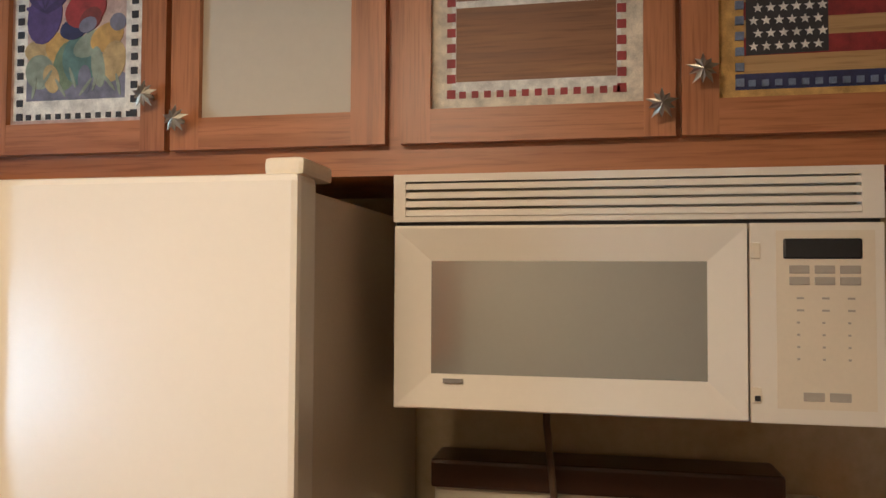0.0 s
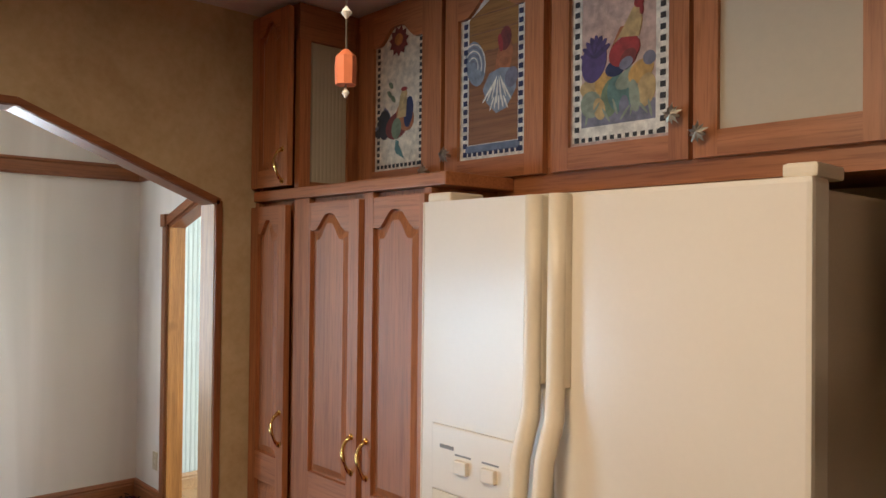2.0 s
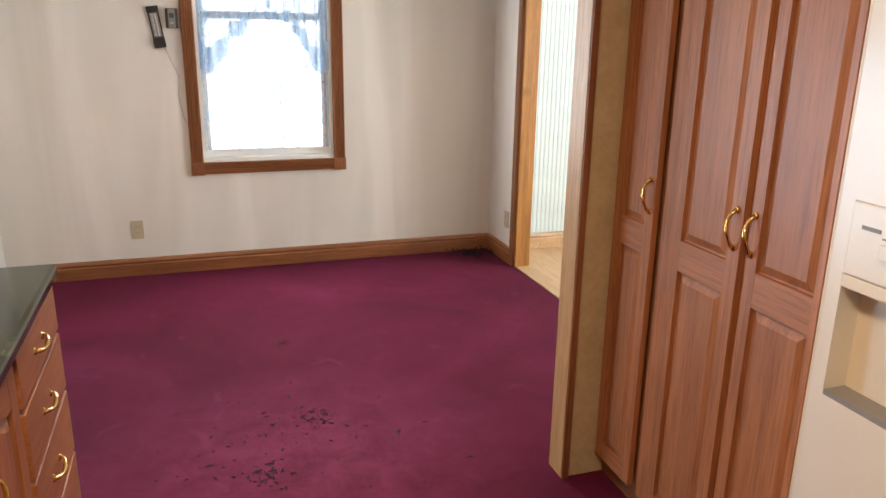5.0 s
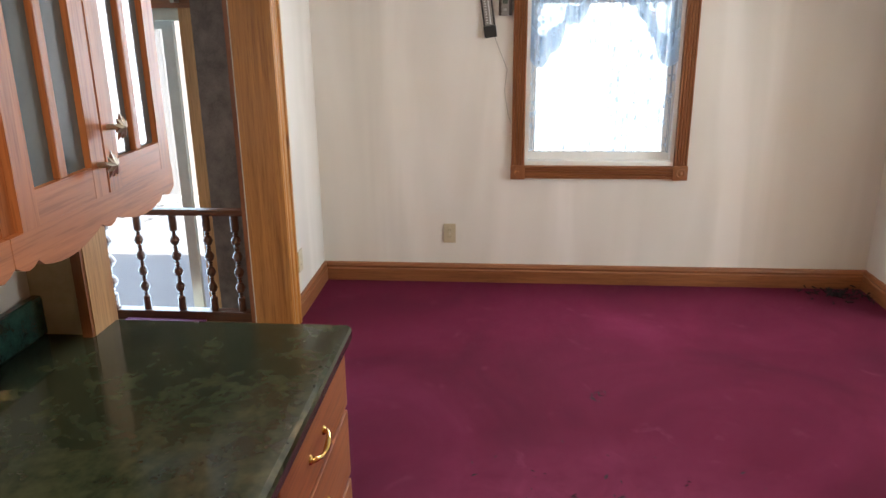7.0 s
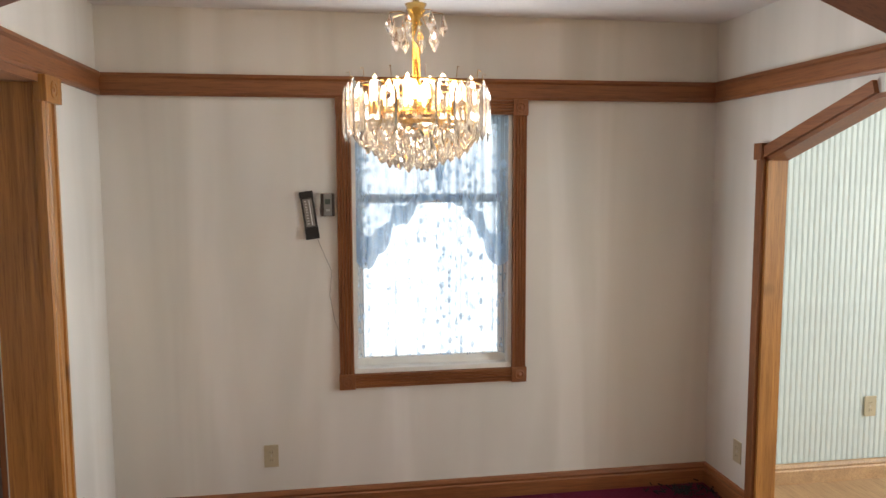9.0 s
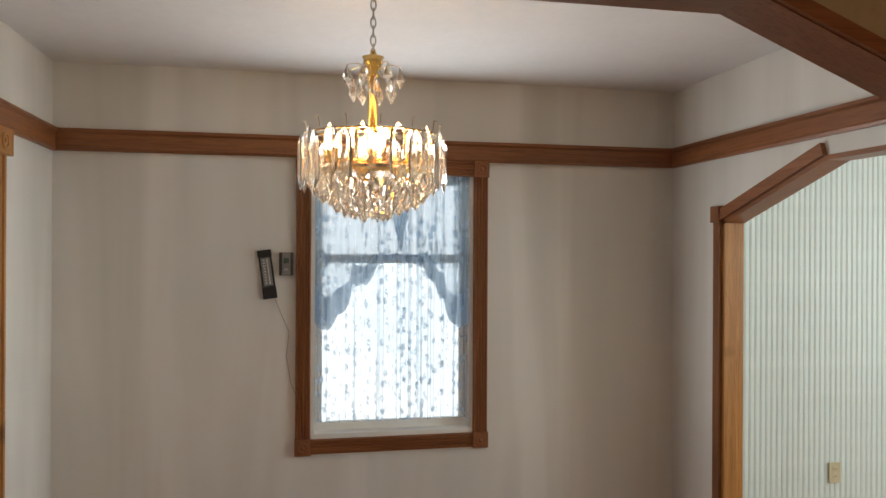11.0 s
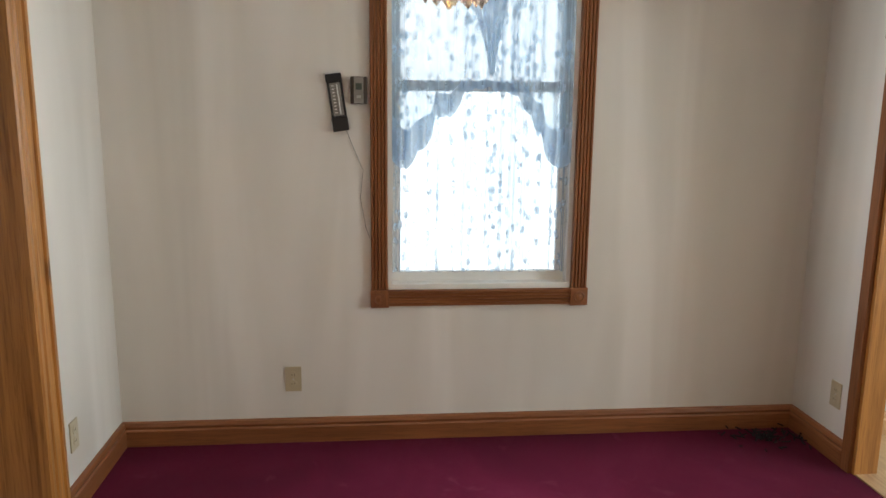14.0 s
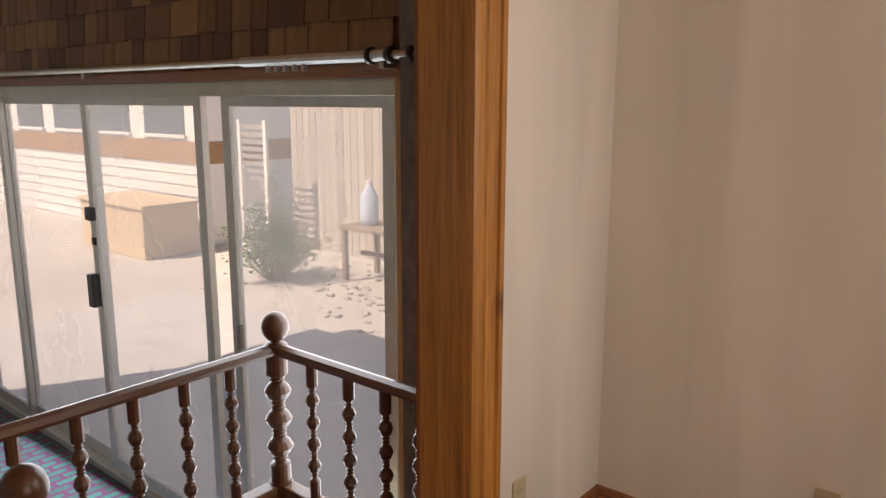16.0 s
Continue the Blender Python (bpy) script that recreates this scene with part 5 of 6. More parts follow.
part("top_shelf", B(-2.42, -1.475, PY - 0.004, UY + 0.02, 1.792, 1.826, bevel=0.004), oak_x, pan)
nc = thing("tall_cabinet", (-2.3, 1.4, 1.826), "narrow oak upper cabinet with a reeded glass end", "cabinet")
part("side_panel", B(-2.42, -2.40, PY + 0.02, 1.789, 1.828, 2.415), oak, nc)
part("carcass", B(-2.3995, -2.182, 1.3205, 1.789, 1.828, 2.415), oak, nc)
part("top_rail", B(-2.3995, -2.182, PY + 0.02, 1.32, 2.3005, 2.415), oak_y, nc)
part("front_stile", B(-2.205, -2.178, PY + 0.02, PY + 0.06, 1.828, 2.30), oak, nc)
part("rear_stile", B(-2.205, -2.178, 1.295, 1.32, 1.828, 2.30), oak, nc)
part("bottom_rail", B(-2.205, -2.178, PY + 0.0605, 1.2945, 1.828, 1.850), oak_y, nc)
dd = framed_door(nc, -2.412, -2.188, 1.836, 2.40, PD, -2.365, -2.235, 1.89, 2.33, 0.04, oak, True)
bow_handle(dd, -2.215, PY - 0.018, 1.90, -1)
reeds = [(PY + 0.06, -0.012)]
for k in range(16):
    y = PY + 0.061 + k * 0.0146
    reeds += [(y + 0.0146 * q / 6, 0.0008 * math.sin(math.pi * q / 6)) for q in range(6)]
reeds += [(PY + 0.295, 0.0), (PY + 0.295, -0.012)]
part("reeded_panel", prism(bmesh.new(), [(-2.190 + o, y) for y, o in reeds], 1.851, 2.299, flat(0.0)), plain("reeded_ivory", (0.50, 0.46, 0.34), 0.4, vary=0.05), nc, "ivory finely reeded end panel")

# ---- kitchen: refrigerator ----
FX0, FX1, FS, FY, FT = -1.489, -0.592, -1.094, 1.028, 1.745
fr = thing("refrigerator", ((FX0 + FX1) / 2, 1.4, 0), "almond side-by-side refrigerator with textured doors and dispenser", "refrigerator")
# body takes a darker, browner almond that paints in the sides' shade
part("body", B(FX0 + 0.012, FX1 - 0.012, FY + 0.075, 1.765, 0.02, FT - 0.015, bevel=0.006), plain("almond_shaded_side", (0.62, 0.52, 0.39), 0.42, vary=0.05, relief=0.3), fr)
part("base_grille", B(FX0 + 0.02, FX1 - 0.02, FY + 0.05, FY + 0.09, 0.0, 0.09), almond_smooth, fr)
DX0, DX1, DZ0, DZ1 = -1.448, -1.178, 0.80, 1.228
bm = bmesh.new()
box(bm, FX0, DX0, FY, FY + 0.07, 0.10, FT)
box(bm, DX1, FS - 0.004, FY, FY + 0.07, 0.10, FT)
box(bm, DX0, DX1, FY, FY + 0.07, DZ1, FT)
box(bm, DX0, DX1, FY, FY + 0.07, 0.10, DZ0)
ld = part("freezer_door", bm, almond, fr)
rd = part("fridge_door", B(FS + 0.004, FX1, FY, FY + 0.07, 0.10, FT, bevel=0.010), almond, fr)
part("door_edge_left", B(FX0 - 0.001, FX0 + 0.004, FY - 0.001, FY + 0.069, 0.101, FT - 0.001), almond_smooth, ld)
part("gasket", B(FS - 0.0035, FS + 0.0035, FY + 0.02, FY + 0.07, 0.10, FT), grey_plastic, fr)
# dispenser
dsp = part("dispenser_fascia", B(DX0 + 0.001, DX1 - 0.001, FY - 0.004, FY + 0.05, 1.075, DZ1 - 0.001, bevel=0.004), almond, ld)
part("recess_back", B(DX0 + 0.001, DX1 - 0.001, FY + 0.058, FY + 0.069, DZ0, 1.075), almond_smooth, ld)
part("recess_lip", B(DX0 + 0.001, DX1 - 0.001, FY - 0.002, FY + 0.02, 1.045, 1.074, bevel=0.004), almond_smooth, dsp)
part("badge", B(DX0 + 0.03, DX0 + 0.075, FY - 0.0055, FY - 0.0035, 1.175, 1.183), grey_plastic, dsp)
for k in range(2):
    part("selector_tab", B(DX0 + 0.085 + 0.085 * k, DX0 + 0.125 + 0.085 * k, FY - 0.016, FY - 0.003, 1.128, 1.158, bevel=0.003), almond, dsp)
    part("label_bar", B(DX0 + 0.08 + 0.085 * k, DX0 + 0.13 + 0.085 * k, FY - 0.0048, FY - 0.0038, 1.165, 1.169), grey_plastic, dsp)
part("chute", B(-1.345, -1.285, FY + 0.015, FY + 0.058, 1.00, 1.046, bevel=0.006), chrome, ld)
part("paddle", B(-1.35, -1.28, FY + 0.035, FY + 0.05, 0.90, 1.0, bevel=0.008), almond, ld)
part("drip_tray", B(DX0 + 0.002, DX1 - 0.002, FY + 0.0, FY + 0.058, DZ0, DZ0 + 0.012), grey_plastic, ld)
for side, door in ((-1, ld), (1, rd)):
    x = FS + side * 0.030
    pts = [(x, FY - 0.022, FT - 0.004), (x, FY - 0.024, 1.55), (x, FY - 0.026, 1.36), (x + 0.004, FY - 0.034, 1.30), (x - 0.002, FY - 0.056, 1.22), (x - 0.004, FY - 0.066, 1.10), (x - 0.004, FY - 0.066, 0.80), (x - 0.002, FY - 0.05, 0.62), (x, FY - 0.02, 0.52)]
    h = part("handle", tube(bmesh.new(), pts, [0.019, 0.019, 0.019, 0.020, 0.020, 0.019, 0.019, 0.019, 0.017], 10), almond_smooth, door, "almond vertical bar handle", True)
    part("handle_base", B(x - 0.019, x + 0.019, FY - 0.022, FY + 0.001, 1.36, FT - 0.004, bevel=0.005), almond_smooth, h)
for xa, xb in ((FX0 + 0.005, FX0 + 0.085), (FX1 - 0.052, FX1 + 0.004)):
    part("hinge_cover", B(xa, xb, FY + 0.008, FY + 0.12, FT - 0.002, FT + 0.022, bevel=0.007), almond_smooth, fr)

# ---- kitchen: microwave ----
MX0, MX1, MY, MZ0, MZ1 = -0.54, 0.20, 1.312, 1.392, 1.778
mw = thing("microwave", ((MX0 + MX1) / 2, 1.5, MZ0), "almond over-the-range microwave with vent louvres and keypad", "microwave")
part("case", B(MX0, MX1, MY + 0.03, 1.78, MZ0, MZ1 - 0.004, bevel=0.004), almond_smooth, mw)

bm = bmesh.new()
box(bm, MX0, MX0 + 0.02, MY, MY + 0.03, 1.700, MZ1)
box(bm, MX1 - 0.03, MX1, MY, MY + 0.03, 1.700, MZ1)
box(bm, MX0 + 0.02, MX1 - 0.03, MY, MY + 0.03, 1.766, MZ1)
box(bm, MX0 + 0.02, MX1 - 0.03, MY, MY + 0.03, 1.700, 1.708)
vent = part("vent_frame", bm, almond, mw)
part("vent_cavity", B(MX0 + 0.02, MX1 - 0.03, MY + 0.024, MY + 0.03, 1.708, 1.766), almond_smooth, vent)
for k in range(4):
    z = 1.7095 + 0.0145 * k
    part("louvre", prism(bmesh.new(), [(MY + 0.001, z), (MY + 0.004, z + 0.010), (MY + 0.022, z + 0.013), (MY + 0.020, z + 0.002)], MX0 + 0.02, MX1 - 0.03, lambda u, v, w: (w, u, v)), almond, vent)
part("gap", B(MX0 + 0.002, MX1 - 0.002, MY + 0.012, MY + 0.03, 1.694, 1.700), black_plastic, mw)
DRX = 0.012
dr = part("door", B(MX0, DRX, MY + 0.006, MY + 0.03, MZ0 + 0.003, 1.694, bevel=0.003), almond, mw)
wx0, wx1, wz0, wz1 = -0.472, -0.052, 1.458, 1.632
bm = bmesh.new()
o = [(MX0 + 0.005, MZ0 + 0.008), (DRX - 0.004, MZ0 + 0.008), (DRX - 0.004, 1.688), (MX0 + 0.005, 1.688)]
i4 = [(wx0, wz0), (wx1, wz0), (wx1, wz1), (wx0, wz1)]
to = south(MY)
O = [bm.verts.new(to(u, v, 0.006)) for u, v in o]
I = [bm.verts.new(to(u, v, -0.003)) for u, v in i4]
O2 = [bm.verts.new(to(u, v, -0.006)) for u, v in o]
for k in range(4):
    bm.faces.new((O[k], O[(k + 1) % 4], I[(k + 1) % 4], I[k]))
    bm.faces.new((O[k], O[(k + 1) % 4], O2[(k + 1) % 4], O2[k]))
part("door_bezel", bm, almond, dr)
part("window", B(wx0 - 0.004, wx1 + 0.004, MY + 0.0015, MY + 0.0065, wz0 - 0.004, wz1 + 0.004), plain("smoked_mirror_glass", (0.34, 0.33, 0.29), 0.10, 0.55, 0.03, coat=0.6), dr, "grey mirrored door glass")
part("badge", B(-0.455, -0.423, MY - 0.006, MY - 0.003, 1.440, 1.447), grey_plastic, dr)
cp = part("control_panel", B(DRX + 0.0006, MX1, MY, MY + 0.03, MZ0 + 0.003, 1.694, bevel=0.003), almond, mw)
part("inset", B(0.050, 0.186, MY - 0.0012, MY + 0.001, 1.418, 1.682), almond_smooth, cp)
part("display", B(0.060, 0.168, MY - 0.004, MY, 1.640, 1.670, bevel=0.003), black_plastic, cp)
for z in (1.652, 1.436):
    part("handle_socket", B(0.012, 0.028, MY - 0.003, MY + 0.002, z - 0.012, z + 0.012, bevel=0.002), almond_smooth, cp)
part("screw_hole", B(0.018, 0.026, MY - 0.0045, MY - 0.002, 1.428, 1.436), black_plastic, cp)
key = plain("keypad_grey", (0.42, 0.37, 0.30), 0.5)
for i in range(3):
    for j in range(2):
        part("key", B(0.068 + 0.035 * i, 0.096 + 0.035 * i, MY - 0.0028, MY - 0.001, 1.601 + 0.017 * j, 1.613 + 0.017 * j, bevel=0.001), key, cp)
    for j in range(6):
        part("print_mark", B(0.078 + 0.035 * i, 0.078 + 0.035 * i + (0.010 if j > 3 else 0.004), MY - 0.0018, MY - 0.001, 1.490 + 0.018 * j, 1.493 + 0.018 * j), key, cp)
for i in range(2):
    part("key", B(0.086 + 0.036 * i, 0.115 + 0.036 * i, MY - 0.0028, MY - 0.001, 1.430, 1.443, bevel=0.001), key, cp)
cord = thing("power_cord", (-0.29, 1.4, 1.25), "brown power cord hanging below the microwave", "cord")
part("cable", tube(bmesh.new(), [(-0.305, 1.60, 1.40), (-0.305, 1.58, 1.33), (-0.295, 1.57, 1.24), (-0.28, 1.56, 1.10)], 0.007, 8), plain("brown_cord", (0.10, 0.06, 0.035), 0.5), cord)

# ---- kitchen: range below the microwave ----
rg = thing("kitchen_range", (-0.17, 1.45, 0), "almond kitchen range with a dark brown backguard", "stove")
part("body", B(-0.535, 0.22, 1.13, 1.77, 0.0, 0.90, bevel=0.006), almond, rg)
part("cooktop", B(-0.54, 0.225, 1.11, 1.77, 0.90, 0.918, bevel=0.004), black_plastic, rg)
part("backguard", B(-0.54, 0.225, 1.66, 1.75, 0.918, 1.178, bevel=0.006), almond_smooth, rg)
part("backguard_top", B(-0.545, 0.14, 1.64, 1.76, 1.178, 1.236, bevel=0.008), plain("dark_brown_enamel", (0.06, 0.025, 0.012), 0.3), rg)
part("oven_door", B(-0.52, 0.205, 1.10, 1.13, 0.22, 0.86, bevel=0.006), black_plastic, rg)

# hanging chime
cm = thing("hanging_chime", (-1.07, 0.5, KCEIL), "small terracotta and shell chime hanging on a cord", "ornament")
part("cord", tube(bmesh.new(), [(-1.07, 0.5, KCEIL), (-1.07, 0.5, 1.86)], 0.0015, 5), antique, cm)
part("bell", lathe(bmesh.new(), [(0.016, 1.872), (0.017, 1.90), (0.016, 1.915), (0.004, 1.926)], Matrix.Translation((-1.07, 0.5, 0)), 8), plain("terracotta", (0.55, 0.16, 0.07), 0.6), cm)
part("bead", lathe(bmesh.new(), [(0.001, 1.972), (0.009, 1.982), (0.001, 1.992)], Matrix.Translation((-1.07, 0.5, 0)), 10), vinyl, cm)
part("clapper", lathe(bmesh.new(), [(0.001, 1.852), (0.006, 1.86), (0.001, 1.868)], Matrix.Translation((-1.07, 0.5, 0)), 8), vinyl, cm)
kl = thing("ceiling_light", (-0.78, -0.22, KCEIL), "square frosted kitchen ceiling light", "ceiling light")
part("frame", B(-1.08, -0.48, -0.40, -0.04, KCEIL - 0.05, KCEIL, bevel=0.006), oak_x, kl)

# ---- kitchen: worktop side ----
wt = thing("worktop", (-1.0, -0.93, 0.87), "dark green marbled laminate worktop with rounded nose", "countertop")
CP = [(-1.262, 0.872), (-1.262, 0.91), (-0.612, 0.91), (-0.603, 0.906), (-0.600, 0.898), (-0.600, 0.880), (-0.605, 0.872)]
part("slab", prism(bmesh.new(), CP, -2.503, 0.9, lambda u, v, w: (w, u, v)), counter_mat, wt)
part("backsplash", B(-2.47, 0.9, -1.262, -1.238, 0.9105, 0.998, bevel=0.006), plain("green_splash", (0.022, 0.066, 0.054), 0.14, vary=0.75, scale=26, coat=0.4), wt)


def base_unit(x0, x1, drawers, label):
    ob = thing("base_cabinet", ((x0 + x1) / 2, -0.9, 0), label, "cabinet", "base cabinets")
    part("carcass", B(x0, x1, -1.26, -0.636, 0.0, 0.871), oak, ob)
    n = north(-0.635)
    if drawers:
        for za, zb in ((0.735, 0.862), (0.560, 0.722), (0.365, 0.547), (0.10, 0.352)):
            f = part("drawer_front", B(x0 + 0.012, x1 - 0.012, -0.635, -0.611, za, zb, bevel=0.004), oak_x, ob)
            bow_handle(f, (x0 + x1) / 2 + 0.02, -0.611, (za + zb) / 2, 1, False, 0.10)
    else:
        m = (x0 + x1) / 2
        for a2, b3 in ((x0 + 0.012, m - 0.003), (m + 0.003, x1 - 0.012)):
            d = framed_door(ob, a2, b3, 0.10, 0.86, n, a2 + 0.055, b3 - 0.055, 0.16, 0.78, 0.02, oak, True)
            bow_handle(d, (b3 - 0.03) if b3 < m else (a2 + 0.03), -0.615, 0.72, 1)


base_unit(-2.485, -1.975, True, "oak base cabinet with four drawers and brass pulls")
base_unit(-1.975, -1.30, False, "oak base cabinet with raised-panel doors")
base_unit(-1.30, -0.50, False, "oak base cabinet with raised-panel doors")
base_unit(-0.50, 0.88, False, "oak base cabinet with raised-panel doors")
GY = -0.958
cab_glass = plain("cabinet_pane", (0.10, 0.14, 0.16), 0.06, 0.0, 0.05, coat=0.5)


def glass_cabinet(x0, x1, d0, d1, far_z, near_z):
    ob = thing("glazed_cabinet", ((x0 + x1) / 2, -1.1, 1.25), "oak wall cabinet with divided glass doors and scalloped valance", "cabinet", "glazed cabinets")
    bm = bmesh.new()
    box(bm, x0, x0 + 0.018, -1.26, GY - 0.022, 1.255, 2.10)
    box(bm, x1 - 0.018, x1, -1.26, GY - 0.022, 1.255, 2.10)
    box(bm, x0 + 0.018, x1 - 0.018, -1.26, GY - 0.022, 1.255, 1.275)
    box(bm, x0 + 0.018, x1 - 0.018, -1.26, GY - 0.022, 2.08, 2.10)
    box(bm, x0 + 0.018, x1 - 0.018, -1.26, -1.25, 1.275, 2.08)
    box(bm, x0 + 0.018, x1 - 0.018, -1.25, GY - 0.05, 1.66, 1.675)
    part("carcass", bm, oak, ob)
    # scalloped valance
    n = 40
    pts = [(x1, 1.262), (x0, 1.262)]
    for i in range(n + 1):
        u = i / n
        x = x0 + (x1 - x0) * u
        s = abs(math.sin(u * math.pi * 2))
        big = 0.085 * s ** 0.6 if (u * 2) % 1 > 0.22 and (u * 2) % 1 < 0.78 else 0.045 + 0.02 * abs(math.sin(u * math.pi * 9))
        pts.append((x, 1.246 - 0.62 * big))
    part("valance", prism(bmesh.new(), pts, -0.020, 0.0, north(GY)), oak_x, ob)
    m = (d0 + d1) / 2
    part("face_frame", B(d1 + 0.001, x1 - 0.001, GY - 0.022, GY - 0.012, 1.262, 2.09), oak, ob)
    for a2, b3, kx, kz in ((d0, m - 0.003, m - 0.022, far_z), (m + 0.003, d1, m + 0.024, near_z)):
        to2 = north(GY - 0.020)
        fr2 = 0.042
        d = part("door", prism(bmesh.new(), [(a2, 1.262), (a2 + fr2, 1.262), (a2 + fr2, 2.09), (a2, 2.09)], 0, 0.02, to2), oak, ob)
        part("stile", prism(bmesh.new(), [(b3 - fr2, 1.262), (b3, 1.262), (b3, 2.09), (b3 - fr2, 2.09)], 0, 0.02, to2), oak, d)
        part("rail", B(a2 + fr2, b3 - fr2, GY - 0.020, GY - 0.0005, 1.262, 1.315), oak_x, d)
        part("rail", B(a2 + fr2, b3 - fr2, GY - 0.020, GY - 0.0005, 2.03, 2.09), oak_x, d)
        c = (a2 + b3) / 2
        part("muntin", B(c - 0.011, c + 0.011, GY - 0.018, GY - 0.001, 1.315, 2.03, bevel=0.003), oak, d)
        part("pane", B(a2 + fr2 - 0.004, b3 - fr2 + 0.004, GY - 0.016, GY - 0.012, 1.311, 2.034), cab_glass, d)
        leaf_knob(d, kx, GY, kz, 1)


glass_cabinet(-2.50, -1.972, -2.496, -2.002, 1.373, 1.316)
glass_cabinet(-1.970, -1.422, -1.944, -1.452, 1.305, 1.363)
glass_cabinet(-1.420, -0.872, -1.394, -0.902, 1.373, 1.316)

# ---- outdoors ----
def earth_build(nt, b):
    v = coords(nt, 1, 1, 1)
    f = noise_tex(nt, v, 0.9, 6, 0.65)
    g = noise_tex(nt, v, 26, 4)
    c = mix(nt, 0.4, ramp(nt, f, [(0.35, (0.42, 0.40, 0.36)), (0.65, (0.58, 0.56, 0.52))]), ramp(nt, g, [(0.3, (0.32, 0.30, 0.27)), (0.7, (0.58, 0.56, 0.51))]))
    nt.links.new(c, b.inputs["Base Color"])
    b.inputs["Roughness"].default_value = 0.95
    bump(nt, b, g, 0.5, 0.02)


structure("ground", B(-120, 80, -120, 120, -1.0, -0.80), mat("dry_earth", earth_build), "sunlit dusty yard with dry earth", "ground")
structure("patio_slab", B(-7.6, -4.92, -8, 3.0, -0.80, -0.70, bevel=0.01), plain("patio_concrete", (0.48, 0.48, 0.46), 0.9, vary=0.15, scale=4, relief=0.4), "pale concrete patio slab", "patio")
roof = structure("roof_over_house", B(-5.6, 3.0, -6.8, 5.2, 2.7, 2.85), plain("roof_felt", (0.12, 0.11, 0.10), 0.9), "flat felt roof over the rooms", "roof")
# timber fence
fence = thing("board_fence", (-10.6, -3.0, -0.8), "weathered grey-tan board fence in sun", "fence")
fm = bpy.data.meshes.new("fence_board")
b2 = bmesh.new()
prism(b2, [(0, 0), (0.142, 0), (0.142, 2.28), (0.071, 2.34), (0, 2.28)], 0, 0.022, lambda u, v, w: (w, u, v))
bmesh.ops.recalc_face_normals(b2, faces=b2.faces)
b2.to_mesh(fm)
b2.free()


def fence_build(nt, b):
    oi = nt.nodes.new("ShaderNodeObjectInfo")
    f = noise_tex(nt, coords(nt, 18, 18, 1.2), 1.3, 5)
    c = ramp(nt, oi.outputs["Random"], [(0.0, (0.40, 0.36, 0.31)), (1.0, (0.55, 0.51, 0.45))])
    nt.links.new(mix(nt, 0.5, c, ramp(nt, f, [(0.3, (0.6, 0.6, 0.6)), (0.7, (1.15, 1.15, 1.15))]), "MULTIPLY"), b.inputs["Base Color"])
    b.inputs["Roughness"].default_value = 0.9


fm.materials.append(mat("weathered_fence", fence_build))
for k in range(105):
    ob = new("fence_board", fm)
    ob.parent = fence
    ob.location = (0.0, -6.6 + 0.15 * k, 0.0)
for z in (0.4, 1.7):
    part("rail", B(-10.63, -10.6, -9.3, 6.1, -0.8 + z, -0.7 + z), plank_paint, fence)
# white outbuilding beyond the patio door
hb = thing("outbuilding", (-11, -14, -0.8), "white sided outbuilding with a row of windows and brown band", "building")
side_white = plain("white_siding", (0.74, 0.73, 0.70), 0.6, vary=0.05)
part("wall", B(-13.0, -9.6, -20.0, -10.6, -0.80, 0.52), side_white, hb)
part("band", B(-13.02, -9.57, -20.0, -10.58, 0.50, 0.85, bevel=0.01), plain("brown_band", (0.36, 0.21, 0.11), 0.6), hb)
part("upper_wall", B(-13.0, -9.6, -20.0, -10.6, 0.85, 2.6), side_white, hb)
part("roof", prism(bmesh.new(), [(-9.3, 2.6), (-13.3, 2.6), (-11.3, 3.6)], -20.2, -10.4, lambda u, v, w: (u, w, v)), plain("grey_shingle", (0.16, 0.15, 0.15), 0.9), hb)
for k in range(6):
    w = part("window", B(-9.62, -9.585, -12.2 - 1.7 * k, -11.0 - 1.7 * k, 0.95, 1.75), plain("dusk_pane", (0.08, 0.11, 0.13), 0.1), hb)
    part("sill", B(-9.60, -9.54, -12.25 - 1.7 * k, -10.95 - 1.7 * k, 0.90, 0.95), side_white, w)
# thin grey strips paint the shadow line under each board
for k in range(7):
    part("siding_lap", B(-9.60, -9.585 + 0.0, -20.0, -10.6, -0.75 + 0.18 * k, -0.74 + 0.18 * k), plain("lap_shadow_line", (0.5, 0.5, 0.48), 0.7), hb)
# louvred white shutter leaning at the fence
sv = thing("louvred_shutter", (-9.9, -9.7, -0.8), "white louvred shutter panel standing by the fence", "shutter")
part("frame", B(-9.95, -9.90, -10.05, -9.98, -0.8, 1.2), vinyl, sv)
part("frame", B(-9.95, -9.90, -9.42, -9.35, -0.8, 1.2), vinyl, sv)
for k in range(17):
    z = -0.7 + 0.11 * k
    part("slat", prism(bmesh.new(), [(-9.96, z), (-9.89, z + 0.07), (-9.885, z + 0.075), (-9.955, z + 0.012)], -9.98, -9.42, lambda u, v, w: (u, w, v)), vinyl, sv)
# tan plywood box
bx = thing("storage_box", (-8.7, -11.2, -0.8), "tan plywood storage box by the white wall", "box")
part("body", B(-9.3, -8.4, -12.2, -10.3, -0.8, -0.05, bevel=0.02), plain("tan_plywood", (0.60, 0.46, 0.30), 0.7), bx)
part("lid", B(-9.34, -8.36, -12.24, -10.26, -0.05, 0.0, bevel=0.01), plain("tan_plywood", (0.60, 0.46, 0.30), 0.7), bx)
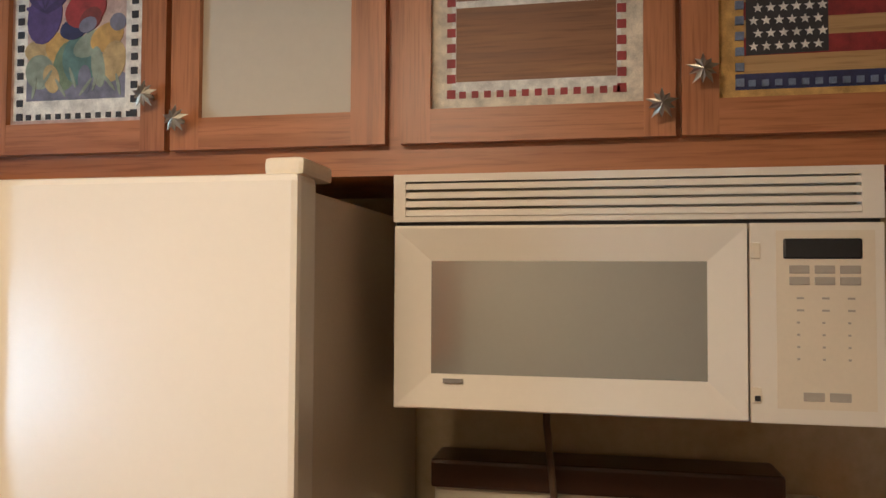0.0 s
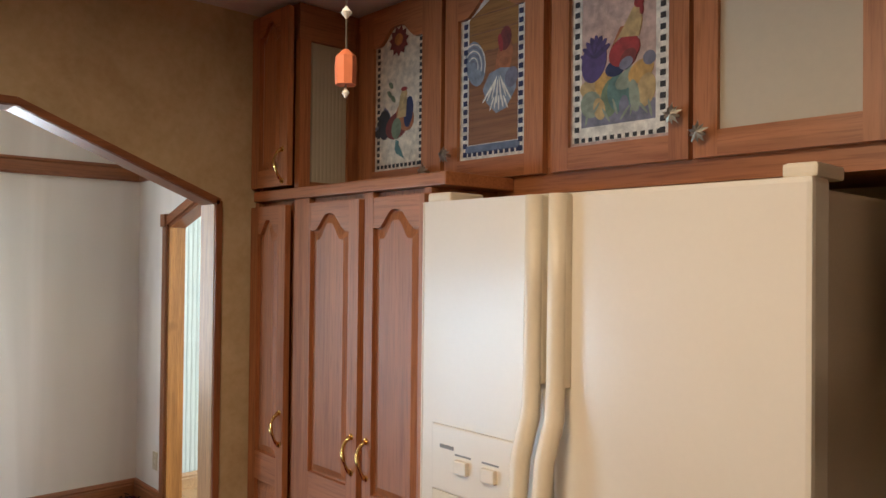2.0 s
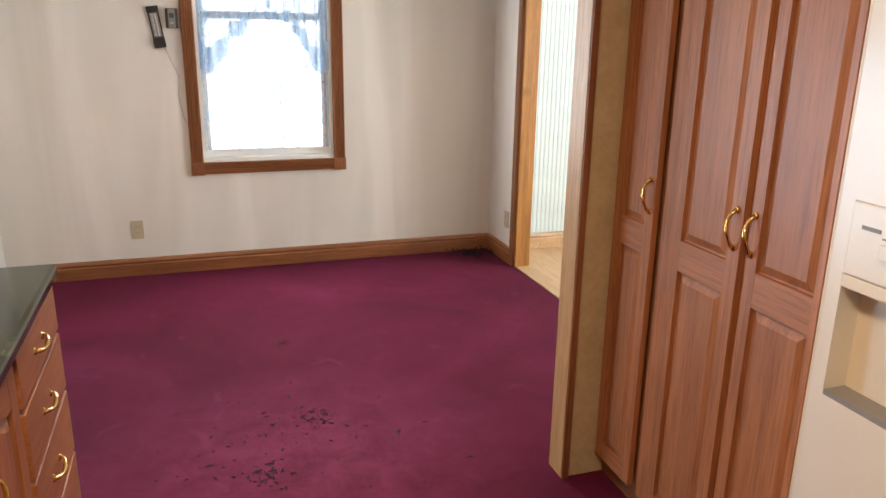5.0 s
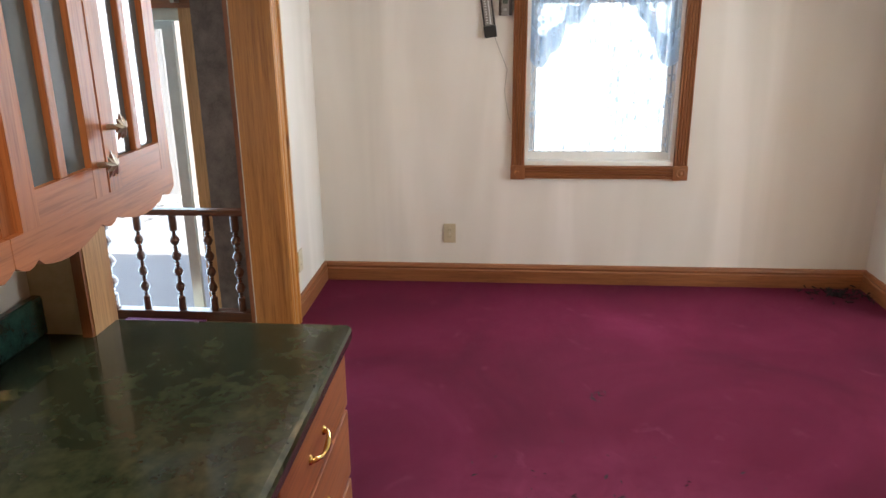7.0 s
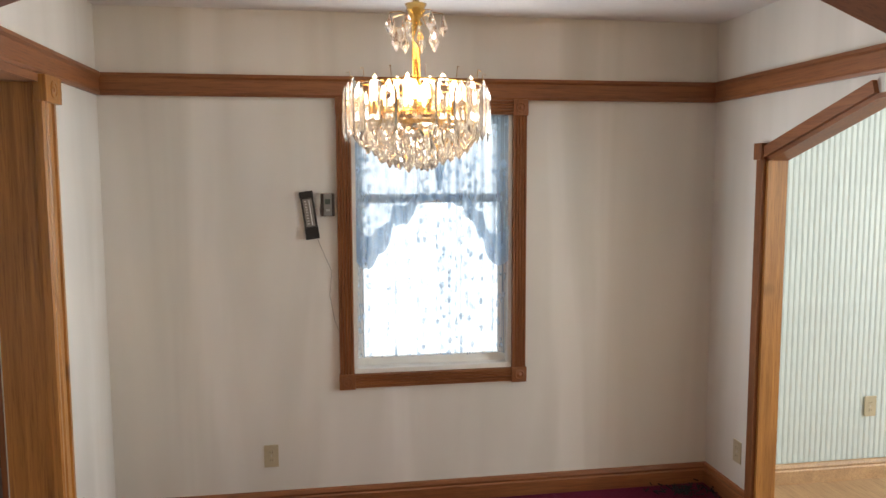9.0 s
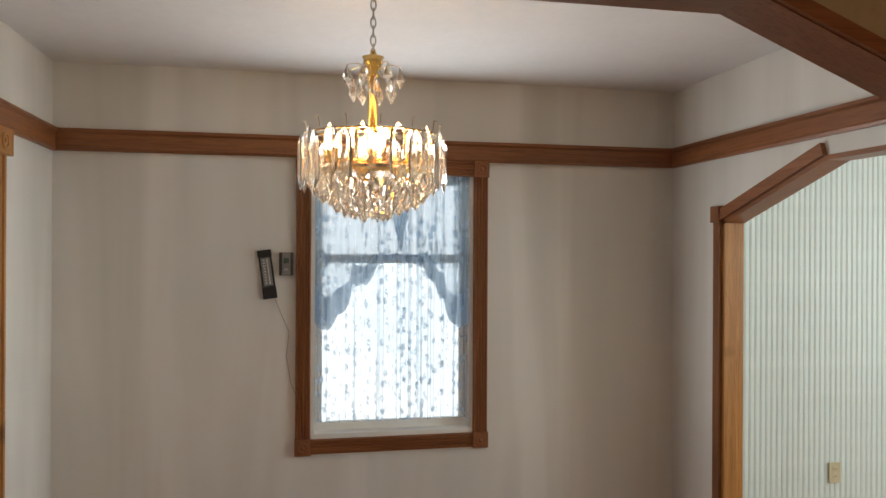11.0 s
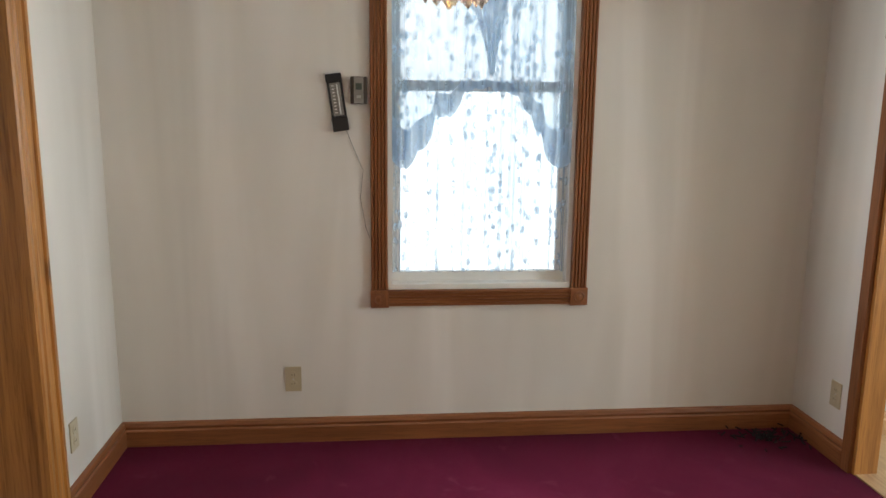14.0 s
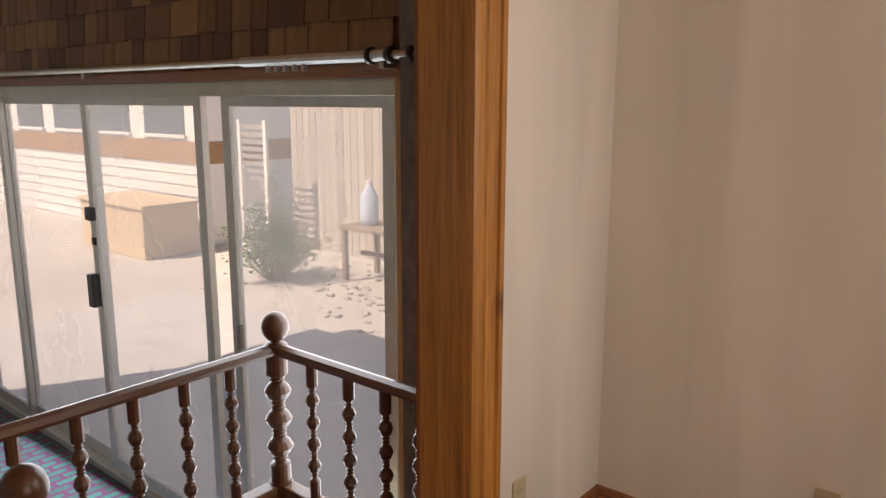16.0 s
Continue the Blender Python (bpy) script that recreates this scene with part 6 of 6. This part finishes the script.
# bench and clutter along the fence
bn = thing("garden_table", (-9.7, -6.9, -0.8), "pale weathered wooden garden table by the fence", "table")
part("tabletop", B(-10.1, -9.4, -7.3, -6.3, -0.13, -0.08, bevel=0.008), plank_paint, bn)
for x in (-10.05, -9.47):
    for y in (-7.22, -6.40):
        part("leg", B(x, x + 0.06, y, y + 0.06, -0.8, -0.13), plank_paint, bn)
part("stretcher", B(-9.78, -9.72, -7.2, -6.38, -0.5, -0.45), plank_paint, bn)
jar = thing("water_jug", (-9.7, -6.9, -0.08), "white and blue plastic jug on the garden table", "jug")
part("bottle", lathe(bmesh.new(), [(0.11, -0.08), (0.12, 0.0), (0.12, 0.3), (0.05, 0.40), (0.04, 0.46)], Matrix.Translation((-9.7, -7.0, 0)), 14), plain("pale_blue_plastic", (0.55, 0.66, 0.78), 0.3), jar, smooth=True)
part("cap", lathe(bmesh.new(), [(0.045, 0.455), (0.045, 0.50)], Matrix.Translation((-9.7, -7.0, 0)), 12), vinyl, jar)
# broken stones and dirt clods along the fence
rubble = thing("stone_rubble", (-9.0, -6.2, -0.8), "pale broken stones strewn on dry ground", "rubble", "", "stuff")
rnd = random.Random(31)
bm = bmesh.new()
for k in range(260):
    px, py = -9.3 + rnd.gauss(0, 0.75), -6.3 + rnd.gauss(0, 1.3)
    if px < -10.4 or px > -7.75:
        continue
    r = abs(rnd.gauss(0.018, 0.016)) + 0.010
    g = bmesh.ops.create_icosphere(bm, subdivisions=1, radius=r, matrix=Matrix.Translation((px, py, -0.8 + r * 0.25)) @ Matrix.Rotation(rnd.uniform(0, 3), 4, "Z") @ Matrix.Diagonal((1.3, 0.9, 0.6, 1)))
    for v in g["verts"]:
        v.co += Vector((rnd.gauss(0, 0.12), rnd.gauss(0, 0.12), rnd.gauss(0, 0.12))) * r
part("stone", bm, plain("pale_rubble", (0.42, 0.40, 0.36), 0.9, vary=0.3, scale=12), rubble)
# leafy bush
leaf_mat = plain("bush_leaf", (0.15, 0.30, 0.09), 0.6, vary=0.4, scale=4)
bush = thing("shrub", (-8.9, -7.95, -0.8), "loose green leafy shrub on dry ground", "shrub")
rnd = random.Random(21)
bm = bmesh.new()
stems = bmesh.new()
for k in range(80):
    a, r = rnd.uniform(0, 6.28), rnd.uniform(0.05, 0.75)
    tip = Vector((-8.9 + r * math.cos(a), -7.95 + r * math.sin(a), -0.8 + rnd.uniform(0.45, 1.15) * (1.25 - r)))
    root = Vector((-8.9 + 0.1 * math.cos(a), -7.95 + 0.1 * math.sin(a), -0.8))
    tube(stems, [root, root.lerp(tip, 0.5) + Vector((0, 0, 0.08)), tip], [0.008, 0.005, 0.002], 4)
    for j in range(34):
        p = root.lerp(tip, rnd.uniform(0.35, 1.0)) + Vector((rnd.gauss(0, 0.05), rnd.gauss(0, 0.05), rnd.gauss(0, 0.05) + 0.03))
        d = Vector((rnd.uniform(-1, 1), rnd.uniform(-1, 1), rnd.uniform(-0.4, 0.8))).normalized()
        s = d.orthogonal().normalized()
        L, W = rnd.uniform(0.04, 0.08), rnd.uniform(0.012, 0.02)
        bm.faces.new([bm.verts.new(q) for q in (p, p + d * L * 0.5 + s * W, p + d * L, p + d * L * 0.5 - s * W)])
part("foliage", bm, leaf_mat, bush)
part("stem", stems, trim_z, bush)

# added glowing panel that stands in for overexposed daylight behind the lace window
def glow_panel_build(nt, b):
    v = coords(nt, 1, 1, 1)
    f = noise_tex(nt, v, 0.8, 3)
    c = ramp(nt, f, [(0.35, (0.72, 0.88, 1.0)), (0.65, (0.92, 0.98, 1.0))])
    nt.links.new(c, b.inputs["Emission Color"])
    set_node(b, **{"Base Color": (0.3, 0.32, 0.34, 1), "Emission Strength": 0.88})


structure("backdrop", B(-7.65, -7.6, -1.7, 2.6, -0.70, 3.3), mat("window_glow", glow_panel_build), "plain glowing panel standing in for daylight outside the window", "backdrop")
